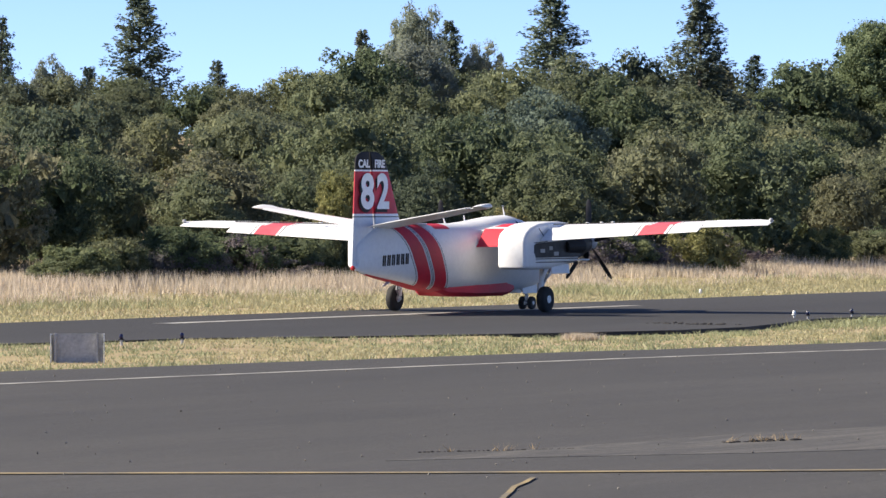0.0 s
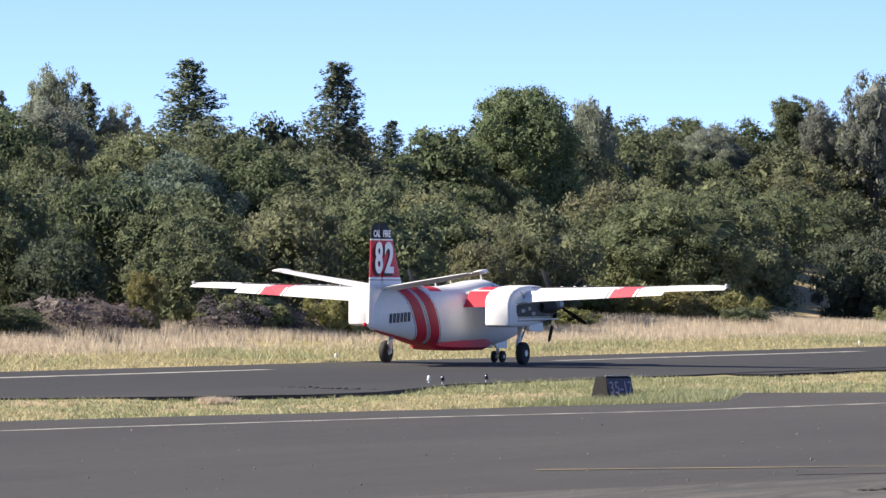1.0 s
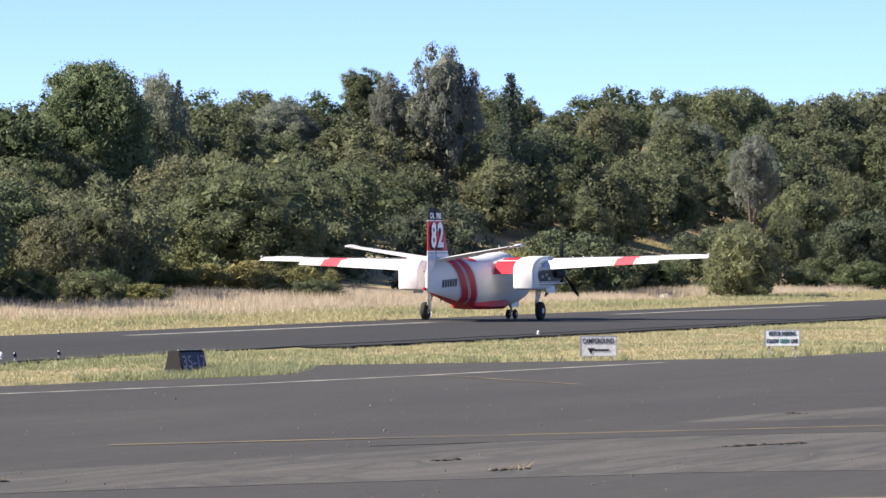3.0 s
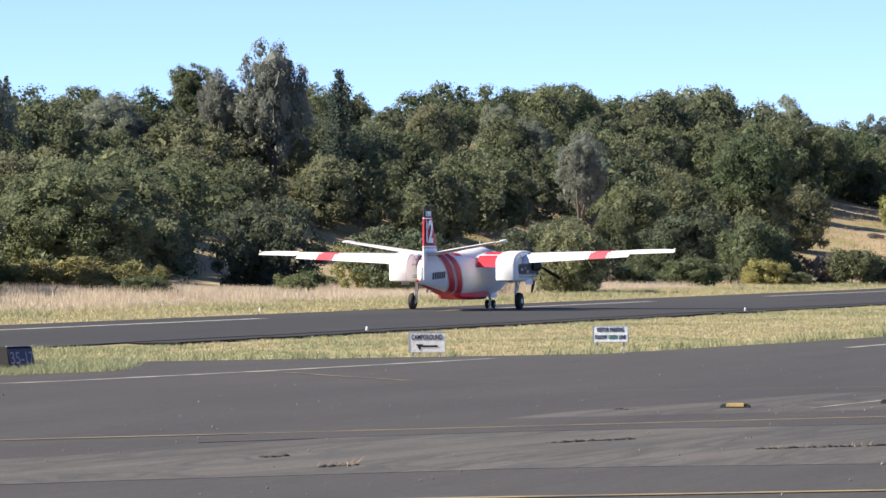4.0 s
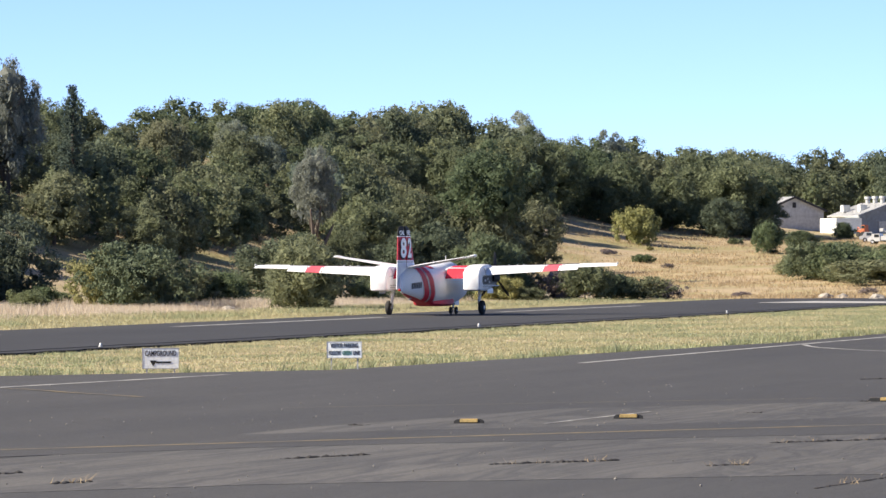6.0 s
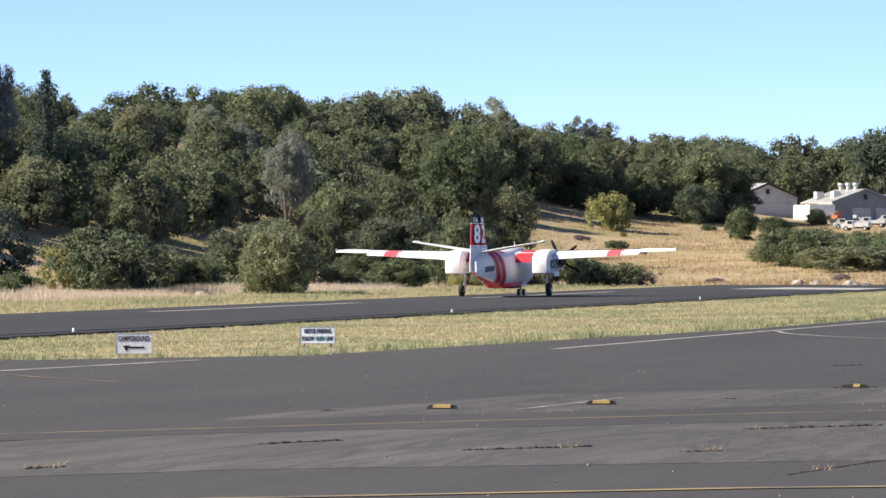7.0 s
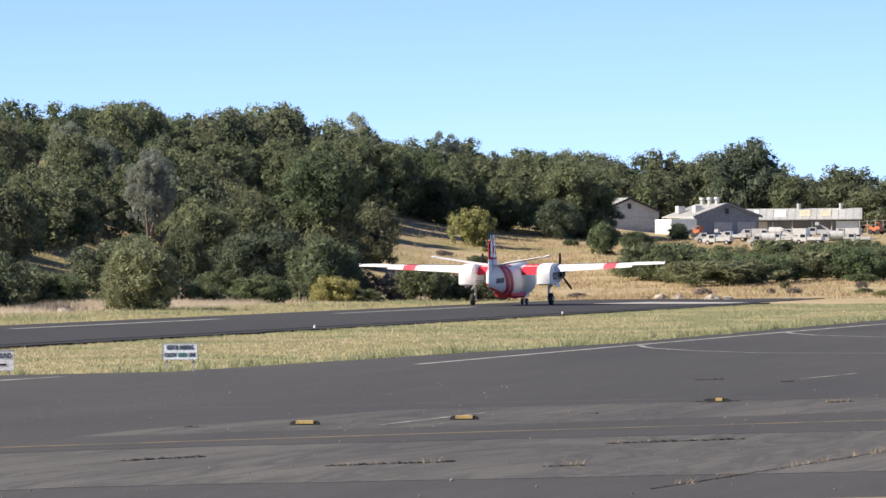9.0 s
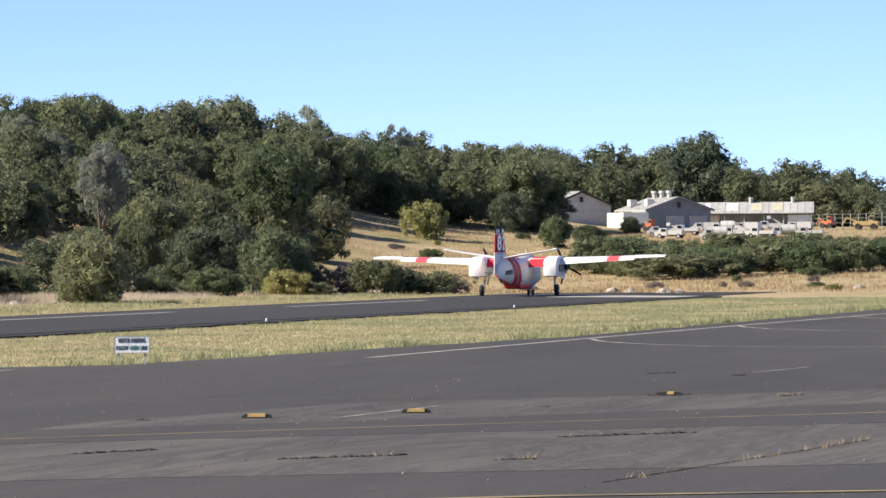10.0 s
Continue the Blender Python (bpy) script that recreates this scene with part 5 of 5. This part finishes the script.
word("GREEN", 0.17, M["sign_green"], board, 0.075, 0.60, 0.27)
word("LINE", 0.17, M["sign_black"], board, 0.36, 0.60, 0.2)


def runway_marker():
    ob = thing("runway_sign", "dark purple boxed runway sign with faded figures", "sign", pose(-55.9, 125.3, -0.08, 0, 0, 24 + 46))
    rings = [[(-w / 2, -d / 2, z), (w / 2, -d / 2, z), (w / 2, d / 2, z), (-w / 2, d / 2, z)] for w, d, z in ((1.05, 0.7, -0.02), (0.98, 0.4, 0.62), (0.9, 0.32, 0.65))]
    loft_part("housing", rings, M["matt_black"], ob, "black tapered housing", 20)
    bm = bmesh.new()
    box(bm, (0.96, 0.012, 0.56), (0, 0, 0), 0.003)
    p = part("face_panel", bm, M["purple"], ob, "faded purple face panel")
    p.matrix_basis = pose(0, -0.285, 0.32, -13, 0, 0)
    for body, x, w in (("35", -0.24, 0.36), ("-", 0.04, 0.12), ("17", 0.29, 0.3)):
        word(body, 0.48, M["lilac"], p, x, 0.0, w, -0.012)
    bm = bmesh.new()
    box(bm, (0.94, 0.05, 0.02), (0, -0.16, 0.66), 0.004)
    part("top_trim", bm, M["galvanised"], ob)


runway_marker()


def back_panel():
    ob = thing("sign_back", "grey metal sign seen from behind with two ribs", "sign", pose(-63.7, 93.0, -0.09, 0, 0, 33))
    bm = bmesh.new()
    box(bm, (1.16, 0.03, 0.66), (0, 0, 0.33), 0.006)
    part("board", bm, M["galvanised"], ob)
    for k in (-0.5, 0.44):
        bm = bmesh.new()
        box(bm, (0.05, 0.12, 0.68), (k, -0.07, 0.34), 0.008)
        part("rib", bm, M["galvanised"], ob)
    for k in (-0.6, 0.6):
        bm = bmesh.new()
        box(bm, (0.02, 0.2, 0.66), (k, -0.06, 0.33), 0.004)
        part("side_flange", bm, M["panel_white"], ob)


back_panel()


def lamp(name, label, x, y, glass, tall=0.27):
    ob = thing(name, label, "lamp", pose(x, y, height(x, y) - 0.02), group="edge lamps")
    bm = bmesh.new()
    rod(bm, (0, 0, 0), (0, 0, tall * 0.55), 0.035, 0.03, 8)
    part("stake", bm, M["galvanised"] if glass is M["blue_glass"] else glass, ob)
    bm = bmesh.new()
    rod(bm, (0, 0, tall * 0.5), (0, 0, tall * 0.6), 0.075, 0.075, 12)
    part("collar", bm, M["sign_black"] if glass is M["blue_glass"] else glass, ob)
    bm = bmesh.new()
    bmesh.ops.create_uvsphere(bm, u_segments=12, v_segments=8, radius=0.055, matrix=Matrix.Translation((0, 0, tall * 0.8)) @ Matrix.Diagonal((1, 1, 1.4, 1)))
    part("globe", bm, glass, ob)


for x, y in ((-69.5, 103.4), (-68.8, 105.1), (-66.2, 135.7), (-66.3, 139.0)):
    lamp("taxiway_lamp", "small dark blue taxiway edge lamp on a stake", x, y, M["blue_glass"])
for x, y in ((-67.3, 137.0), (-65.2, 179.3), (-64.9, 232.0), (-89.1, 173.1), (-64.6, 285.0), (-88.5, 228.0)):
    lamp("runway_lamp", "small white runway edge lamp in the grass", x, y, M["white_glass"], 0.24)


def block(x, y, spin, yellow):
    ob = thing("parking_block", "yellow parking stop with worn black ends", "parking stop", pose(x, y, 0.025, 0, 0, spin))
    rings = [[(px, -0.09, 0), (px, 0.09, 0), (px, 0.06, h), (px, -0.06, h)] for px, h in ((-0.3, 0.05), (-0.24, 0.085), (0.24, 0.085), (0.3, 0.05))]
    b = loft_part("stop_body", rings, M["sign_black"], ob, "", 20)
    bm = bmesh.new()
    box(bm, (0.36 * yellow, 0.185, 0.075), (0.08 * (1 - yellow), 0, 0.055), 0.012)
    part("yellow_band", bm, M["block_yellow"], b, "worn yellow paint")


for x, y, spin, yel in ((-26.9, 95.4, 12, 1.0), (-24.4, 98.5, 14, 1.0), (-21.5, 110.6, 10, 0.45)):
    block(x, y, spin, yel)


def rock(x, y, s, seed):
    r = random.Random(seed)
    bm = bmesh.new()
    bmesh.ops.create_icosphere(bm, subdivisions=2, radius=s)
    for v in bm.verts:
        v.co *= 1 + 0.35 * noise.noise(v.co * (1.6 / s) + Vector((seed, 0, 0)))
        v.co.z *= 0.62
    o = part("boulder", bm, M["rock"])
    o.matrix_basis = pose(x, y, height(x, y) + s * 0.08, 0, 0, r.uniform(0, 360))
    tagged(o, "pale weathered boulder in the dry grass", "rock", "pale rocks")


for i, (x, y, s) in enumerate(((-79.8, 387.5, 0.6), (-78.3, 386.8, 0.5), (-73.7, 377.5, 0.65), (-72.6, 378.0, 0.45), (-102.9, 307.5, 0.5), (-113.5, 262, 0.5), (-112, 264, 0.4), (-107.9, 320.8, 0.5), (-62, 400, 0.5))):
    rock(x, y, s, i)


# ---- sheds and the works yard beyond the runway ----
M["shed_wall"] = surface("pale_shed_wall", (0.55, 0.56, 0.55), (0.46, 0.47, 0.46), 0.4, 0.7)
M["blue_wall"] = surface("blue_grey_metal_wall", (0.2, 0.23, 0.28), (0.15, 0.175, 0.215), 0.4, 0.6)
M["cream_wall"] = surface("cream_wall", (0.6, 0.54, 0.4), (0.5, 0.45, 0.33), 0.4, 0.7)
M["dark_wall"] = surface("dark_open_bay", (0.06, 0.058, 0.06), (0.03, 0.03, 0.03), 0.5, 0.8)
M["metal_roof"] = surface("pale_metal_roof", (0.5, 0.5, 0.485), (0.4, 0.4, 0.39), 0.3, 0.6, 0.1, stretch=(1, 0.2, 1))
M["door_grey"] = surface("grey_roller_door", (0.38, 0.4, 0.43), (0.3, 0.32, 0.34), 0.8, 0.6)
M["skylight"] = surface("yellowed_skylight", (0.62, 0.58, 0.42), (0.52, 0.49, 0.36), 0.8, 0.4)
M["truck_white"] = surface("white_truck_paint", (0.52, 0.52, 0.51), (0.42, 0.42, 0.42), 1.0, 0.35, coat=0.3)
M["orange"] = surface("orange_machine_paint", (0.46, 0.13, 0.05), (0.36, 0.1, 0.04), 1.2, 0.5)
M["machine_yellow"] = surface("yellow_machine_paint", (0.46, 0.32, 0.14), (0.36, 0.25, 0.11), 1.2, 0.5)
M["glass"] = surface("dark_window_glass", (0.03, 0.035, 0.04), (0.02, 0.022, 0.025), 1.0, 0.08)


def shed(label, x, y, spin, w, l, wall_h, rise, front, side, doors=(), vents=0, patches=0):
    """A gabled shed whose gable end faces -y before it is turned."""
    z = height(x, y) - 0.25
    ob = thing("shed", label, "building", pose(x, y, z, 0, 0, spin), group="sheds of the works yard")
    v = [(-w / 2, 0, 0), (w / 2, 0, 0), (w / 2, 0, wall_h), (0, 0, wall_h + rise), (-w / 2, 0, wall_h)]
    v2 = [(a, 0.2, c) for a, b, c in v]
    for name, off in (("gable_wall", 0), ("rear_wall", l - 0.2)):
        vv, ff = loft([[(a, b + off, c) for a, b, c in v], [(a, b + off, c) for a, b, c in v2]])
        part(name, smooth_by_angle(mesh_from(name, vv, ff, front), 10), None, ob)
    for s in (-1, 1):
        bm = bmesh.new()
        box(bm, (0.2, l - 0.42, wall_h), (s * (w / 2 - 0.1), l / 2, wall_h / 2))
        part("side_wall", bm, side, ob)
        bm = bmesh.new()
        run = math.hypot(w / 2 + 0.4, rise * (w / 2 + 0.4) / (w / 2))
        box(bm, (run, l + 0.7, 0.12))
        r = part("roof", bm, M["metal_roof"], ob, "pale corrugated metal roof")
        r.matrix_basis = pose(s * (w / 4 + 0.2), l / 2, wall_h + rise / 2 - rise * 0.4 / w + 0.12, 0, s * math.degrees(math.atan2(rise, w / 2)), 0)
        for k in range(int(l / 0.9)):
            bm = bmesh.new()
            box(bm, (run - 0.02, 0.06, 0.05), (0, -l / 2 + 0.4 + k * 0.9, 0.08))
            part("rib", bm, M["metal_roof"], r)
        for k in range(patches):
            bm = bmesh.new()
            box(bm, (run * 0.55, 1.5, 0.06), (0.1 * s, -l / 2 + (k + 0.8) * l / (patches + 0.6), 0.11))
            part("skylight", bm, M["skylight"] if k % 2 else M["panel_white"], r)
        bm = bmesh.new()
        box(bm, (run, 0.08, 0.28), (0, -l / 2 - 0.38, -0.02))
        part("fascia", bm, M["blue_wall"] if front is M["blue_wall"] else M["dark_wall"], r)
    for dx, dw, dh in doors:
        bm = bmesh.new()
        box(bm, (dw, 0.1, dh), (dx, -0.04, dh / 2), 0.02)
        d = part("door", bm, M["door_grey"], ob)
        for k in range(6):
            bm = bmesh.new()
            box(bm, (dw - 0.1, 0.03, 0.03), (dx, -0.1, dh * (k + 0.5) / 6))
            part("door_rib", bm, M["shed_wall"], d)
    bm = bmesh.new()
    box(bm, (0.5, 0.08, 0.7), (0, -0.05, wall_h + rise * 0.45), 0.02)
    part("louvre", bm, M["dark_wall"], ob)
    for k in range(vents):
        bm = bmesh.new()
        zz = wall_h + rise - 0.2
        yy = l * (k + 1) / (vents + 1)
        rod(bm, (-0.3, yy, zz), (-0.3, yy, zz + 0.9), 0.3, 0.3, 12)
        rod(bm, (-0.3, yy, zz + 0.9), (-0.3, yy, zz + 1.2), 0.46, 0.4, 12)
        part("roof_vent", bm, M["galvanised"], ob)
    return ob


def yard():
    b1 = shed("pale grey gabled shed behind bushes", -135.3, 637, 32, 8.2, 14, 2.6, 1.7, M["shed_wall"], M["shed_wall"])
    b2 = shed("blue-grey metal shed with roof vents and roller doors", -120.6, 628, 36, 9.0, 9, 2.6, 1.55, M["blue_wall"], M["panel_white"], ((-0.6, 2.6, 1.9), (2.7, 2.6, 1.9)), 3)
    bm = bmesh.new()
    box(bm, (3.6, 5, 2.3), (-6.2, 2.2, 1.15), 0.03)
    part("lean_to", bm, M["panel_white"], b2, "white lean-to annexe")
    for k, (x, y) in enumerate(((-2.8, 3.0), (-3.6, 6.5))):
        bm = bmesh.new()
        box(bm, (1.0, 1.0, 0.9), (x, y, 3.6), 0.05)
        part("cooler_box", bm, M["shed_wall"], b2, "boxy roof cooler")
    b3 = thing("shed", "long low shed with patched pale roof and open bays", "building", pose(-115.2, 650, height(-115, 650) - 0.25, 0, 0, 9), group="sheds of the works yard")
    for name, size, at, mat in (("rear_wall", (16.2, 0.2, 2.2), (0, 8, 1.1), M["dark_wall"]), ("bay_wall", (3.8, 0.2, 2.0), (-6.0, 0, 1.0), M["cream_wall"]), ("bay_wall", (2.9, 0.2, 2.0), (6.4, 0, 1.0), M["panel_white"]), ("side_wall", (0.2, 7.7, 2.1), (-8, 4, 1.05), M["cream_wall"]), ("side_wall", (0.2, 7.7, 2.1), (8, 4, 1.05), M["shed_wall"]), ("fascia", (16.6, 0.12, 0.3), (0, -0.4, 2.15), M["dark_wall"])):
        bm = bmesh.new()
        box(bm, size, at, 0.01)
        part(name, bm, mat, b3)
    for k in range(4):
        bm = bmesh.new()
        rod(bm, (-3.4 + 2.6 * k, -0.2, 0), (-3.4 + 2.6 * k, -0.2, 2.1), 0.08, n=8)
        part("bay_post", bm, M["galvanised"], b3)
    bm = bmesh.new()
    box(bm, (16.8, 5.4, 0.12))
    roof = part("roof", bm, M["metal_roof"], b3, "pale patched metal roof")
    roof.matrix_basis = pose(0, 1.9, 2.95, 16, 0, 0)
    for k, (x, w) in enumerate(((-7.2, 0.7), (-5.6, 0.6), (-2.4, 1.5), (0.9, 1.4), (3.6, 1.4))):
        bm = bmesh.new()
        box(bm, (w, 3.4, 0.06), (x, 0.2, 0.08))
        part("skylight", bm, M["skylight"] if k > 2 else M["panel_white"], roof)
    for k in range(18):
        bm = bmesh.new()
        box(bm, (0.06, 5.4, 0.05), (-8.2 + k * 0.96, 0, 0.07))
        part("rib", bm, M["metal_roof"], roof)
    for x in (0.0, 5.6):
        bm = bmesh.new()
        rod(bm, (x, 4.2, 3.3), (x, 4.2, 4.4), 0.22, 0.3, 10)
        part("roof_vent", bm, M["galvanised"], b3)


yard()


def truck(label, x, y, spin, body, mat=None, bed=2.6):
    mat = mat or M["truck_white"]
    ob = thing("work_truck", label, "truck", pose(x, y, height(x, y), 0, 0, spin), group="vehicles parked in the yard")
    prof = [(-0.1, 0.5), (1.15, 0.5), (1.2, 1.0), (0.75, 1.15), (0.35, 1.75), (-0.8, 1.8), (-0.9, 0.5)]
    v, f = loft([[(1.0 + 1.4 + a * 1.1, s, c) for a, c in prof] for s in (-0.9, -0.86, 0.86, 0.9)])
    cab = part("cab", smooth_by_angle(mesh_from("cab", v, f, mat), 25), None, ob)
    for s in (-1, 1):
        bm = bmesh.new()
        box(bm, (0.85, 0.02, 0.5), (2.05, s * 0.91, 1.4), 0.005)
        part("side_window", bm, M["glass"], cab)
    bm = bmesh.new()
    box(bm, (0.06, 1.5, 0.55))
    w = part("windscreen", bm, M["glass"], cab)
    w.matrix_basis = pose(3.03, 0, 1.47, 0, -38, 0)
    bm = bmesh.new()
    box(bm, (bed + 1.5, 0.9, 0.16), (0.9, 0, 0.55), 0.03)
    part("chassis", bm, M["dark_metal"], ob)
    if body == "tank":
        bm = bmesh.new()
        rod(bm, (-0.9, 0, 1.45), (1.3, 0, 1.45), 0.78, n=18)
        part("tank", bm, mat, ob, "white round tank")
    elif body == "boom":
        bm = bmesh.new()
        box(bm, (bed, 1.9, 0.75), (0.0, 0, 1.0), 0.05)
        part("body_box", bm, mat, ob)
        bm = bmesh.new()
        rod(bm, (-0.6, 0, 1.4), (1.2, 0.2, 2.5), 0.16, 0.12, 8)
        b = part("boom", bm, mat, ob, "raised white boom")
        bm = bmesh.new()
        box(bm, (0.7, 0.6, 0.6), (1.3, 0.2, 2.4), 0.06)
        part("bucket", bm, mat, b)
    else:
        bm = bmesh.new()
        box(bm, (bed, 1.95, 1.2 if body == "box" else 0.6), (0.0, 0, 1.25 if body == "box" else 0.95), 0.05)
        bb = part("body_box", bm, mat, ob)
        for k in range(3):
            bm = bmesh.new()
            box(bm, (0.7, 0.02, 0.4), (-0.85 + 0.85 * k, -0.985, 1.0), 0.004)
            part("locker_door", bm, M["shed_wall"], bb)
    for wx in (-0.6, 2.75):
        for s in (-1, 1):
            bm = bmesh.new()
            rod(bm, (wx, s * 0.72, 0.4), (wx, s * 0.95, 0.4), 0.4, n=16)
            t = part("wheel", bm, M["rubber"], ob)
            bm = bmesh.new()
            rod(bm, (wx, s * 0.94, 0.4), (wx, s * 0.97, 0.4), 0.2, n=12)
            part("rim", bm, M["wheel_metal"], t)
    return ob


def machine(label, x, y, spin, mat, long):
    ob = thing("digger", label, "machine", pose(x, y, height(x, y), 0, 0, spin), group="vehicles parked in the yard")
    bm = bmesh.new()
    box(bm, (long, 1.7, 0.8), (0, 0, 0.95), 0.15)
    part("machine_body", bm, mat, ob)
    bm = bmesh.new()
    box(bm, (0.9, 1.2, 1.0), (-long * 0.2, 0, 1.75), 0.1)
    c = part("cab", bm, mat, ob)
    bm = bmesh.new()
    box(bm, (0.7, 1.24, 0.6), (-long * 0.2, 0, 1.85), 0.03)
    part("cab_window", bm, M["glass"], c)
    bm = bmesh.new()
    rod(bm, (long * 0.3, 0, 1.2), (long * 0.75, 0, 1.9), 0.14, 0.1, 8)
    rod(bm, (long * 0.75, 0, 1.9), (long * 0.95, 0, 0.7), 0.1, 0.09, 8)
    part("arm", bm, mat, ob)
    for wx in (-long * 0.3, long * 0.3):
        for s in (-1, 1):
            bm = bmesh.new()
            rod(bm, (wx, s * 0.7, 0.5), (wx, s * 1.0, 0.5), 0.5, n=16)
            part("wheel", bm, M["rubber"], ob)
    return ob


FLEET = [("white utility truck with a tank body", 10.38, 560, 184, "tank"), ("white boom truck with lockers", 10.15, 575, 176, "boom"), ("white service truck with side lockers", 9.85, 566, 172, "lockers"), ("white tank truck parked in the yard", 9.6, 572, 186, "tank"), ("white box truck parked in the yard", 10.02, 592, 170, "box"), ("white flatbed truck among others", 11.0, 585, 190, "lockers"), ("white service truck by the shed", 10.72, 588, 178, "lockers"), ("white crane truck in the yard", 9.75, 596, 184, "boom"), ("white van-bodied truck parked in the yard", 9.42, 590, 175, "box"), ("white truck at the yard's end", 10.5, 600, 185, "box"), ("white boom truck beside the shed", 10.9, 575, 172, "boom"), ("white locker truck in the row", 9.3, 575, 181, "lockers"), ("white tank truck in the row", 10.3, 590, 178, "tank")]
for label, b, d, spin, kind in FLEET:
    x, y = bearing(b, d)
    truck(label, x, y, spin, kind).scale = (0.68, 0.68, 0.68)
machine("orange loader parked by the shed", *bearing(11.2, 612), 150, M["orange"], 1.8).scale = (0.65, 0.65, 0.65)
machine("orange digger parked in the yard", *bearing(9.16, 615), 160, M["orange"], 2.6).scale = (0.65, 0.65, 0.65)
machine("yellow grader behind the bushes", *bearing(8.72, 600), 180, M["machine_yellow"], 4.2).scale = (0.75, 0.75, 0.75)


def fence():
    ob = thing("wire_fence", "thin wire fence on posts behind the yard", "fence", None)
    for k in range(22):
        x, y = bearing(9.35 - k * 0.09, 640)
        bm = bmesh.new()
        rod(bm, (x, y, height(x, y) - 0.1), (x, y, height(x, y) + 1.8), 0.045, n=6)
        part("post", bm, M["galvanised"], ob)
    for h in (0.6, 1.2, 1.7):
        bm = bmesh.new()
        pts = [bearing(9.35 - k * 0.09, 640) for k in range(22)]
        for (x0, y0), (x1, y1) in zip(pts, pts[1:]):
            rod(bm, (x0, y0, height(x0, y0) + h), (x1, y1, height(x1, y1) + h), 0.02, n=4)
        part("wire", bm, M["galvanised"], ob)


fence()


# ---- what moves ----
TRACK = [(0.0, 140.96), (1.0, 167.09), (2.5, 203.83), (4.5, 248.2), (5.5, 269.4), (7.5, 312.73), (10.0, 359.25)]
RUDDER = [(0.0, -3), (0.5, 3), (1.0, 5), (1.5, 5), (2.0, 7), (2.5, 9), (3.0, 4), (3.6, 10), (4.5, 19), (4.9, 21), (5.1, 11), (5.3, -2), (5.5, -8), (6.2, -10), (7.0, -15), (7.5, 8), (8.0, 16), (8.5, 4), (9.0, 3), (9.5, -8), (10.0, -11)]


def motions():
    walk(aircraft, [(t, pose(-81.05, y, 0.03)) for t, y in TRACK])
    foot = rudder.location.copy()
    walk(rudder, [(t, pose(*foot, 0, 0, a)) for t, a in RUDDER])
    for ob, kind in SPIN:
        at = ob.location.copy()
        turn = (0, 76, 0) if kind else (-80, 0, 0)
        walk(ob, [(k / FPS, Matrix.Translation(at) @ pose(0, 0, 0, *[(a * k) % 360 for a in turn])) for k in range(10 * FPS + 1)])


motions()
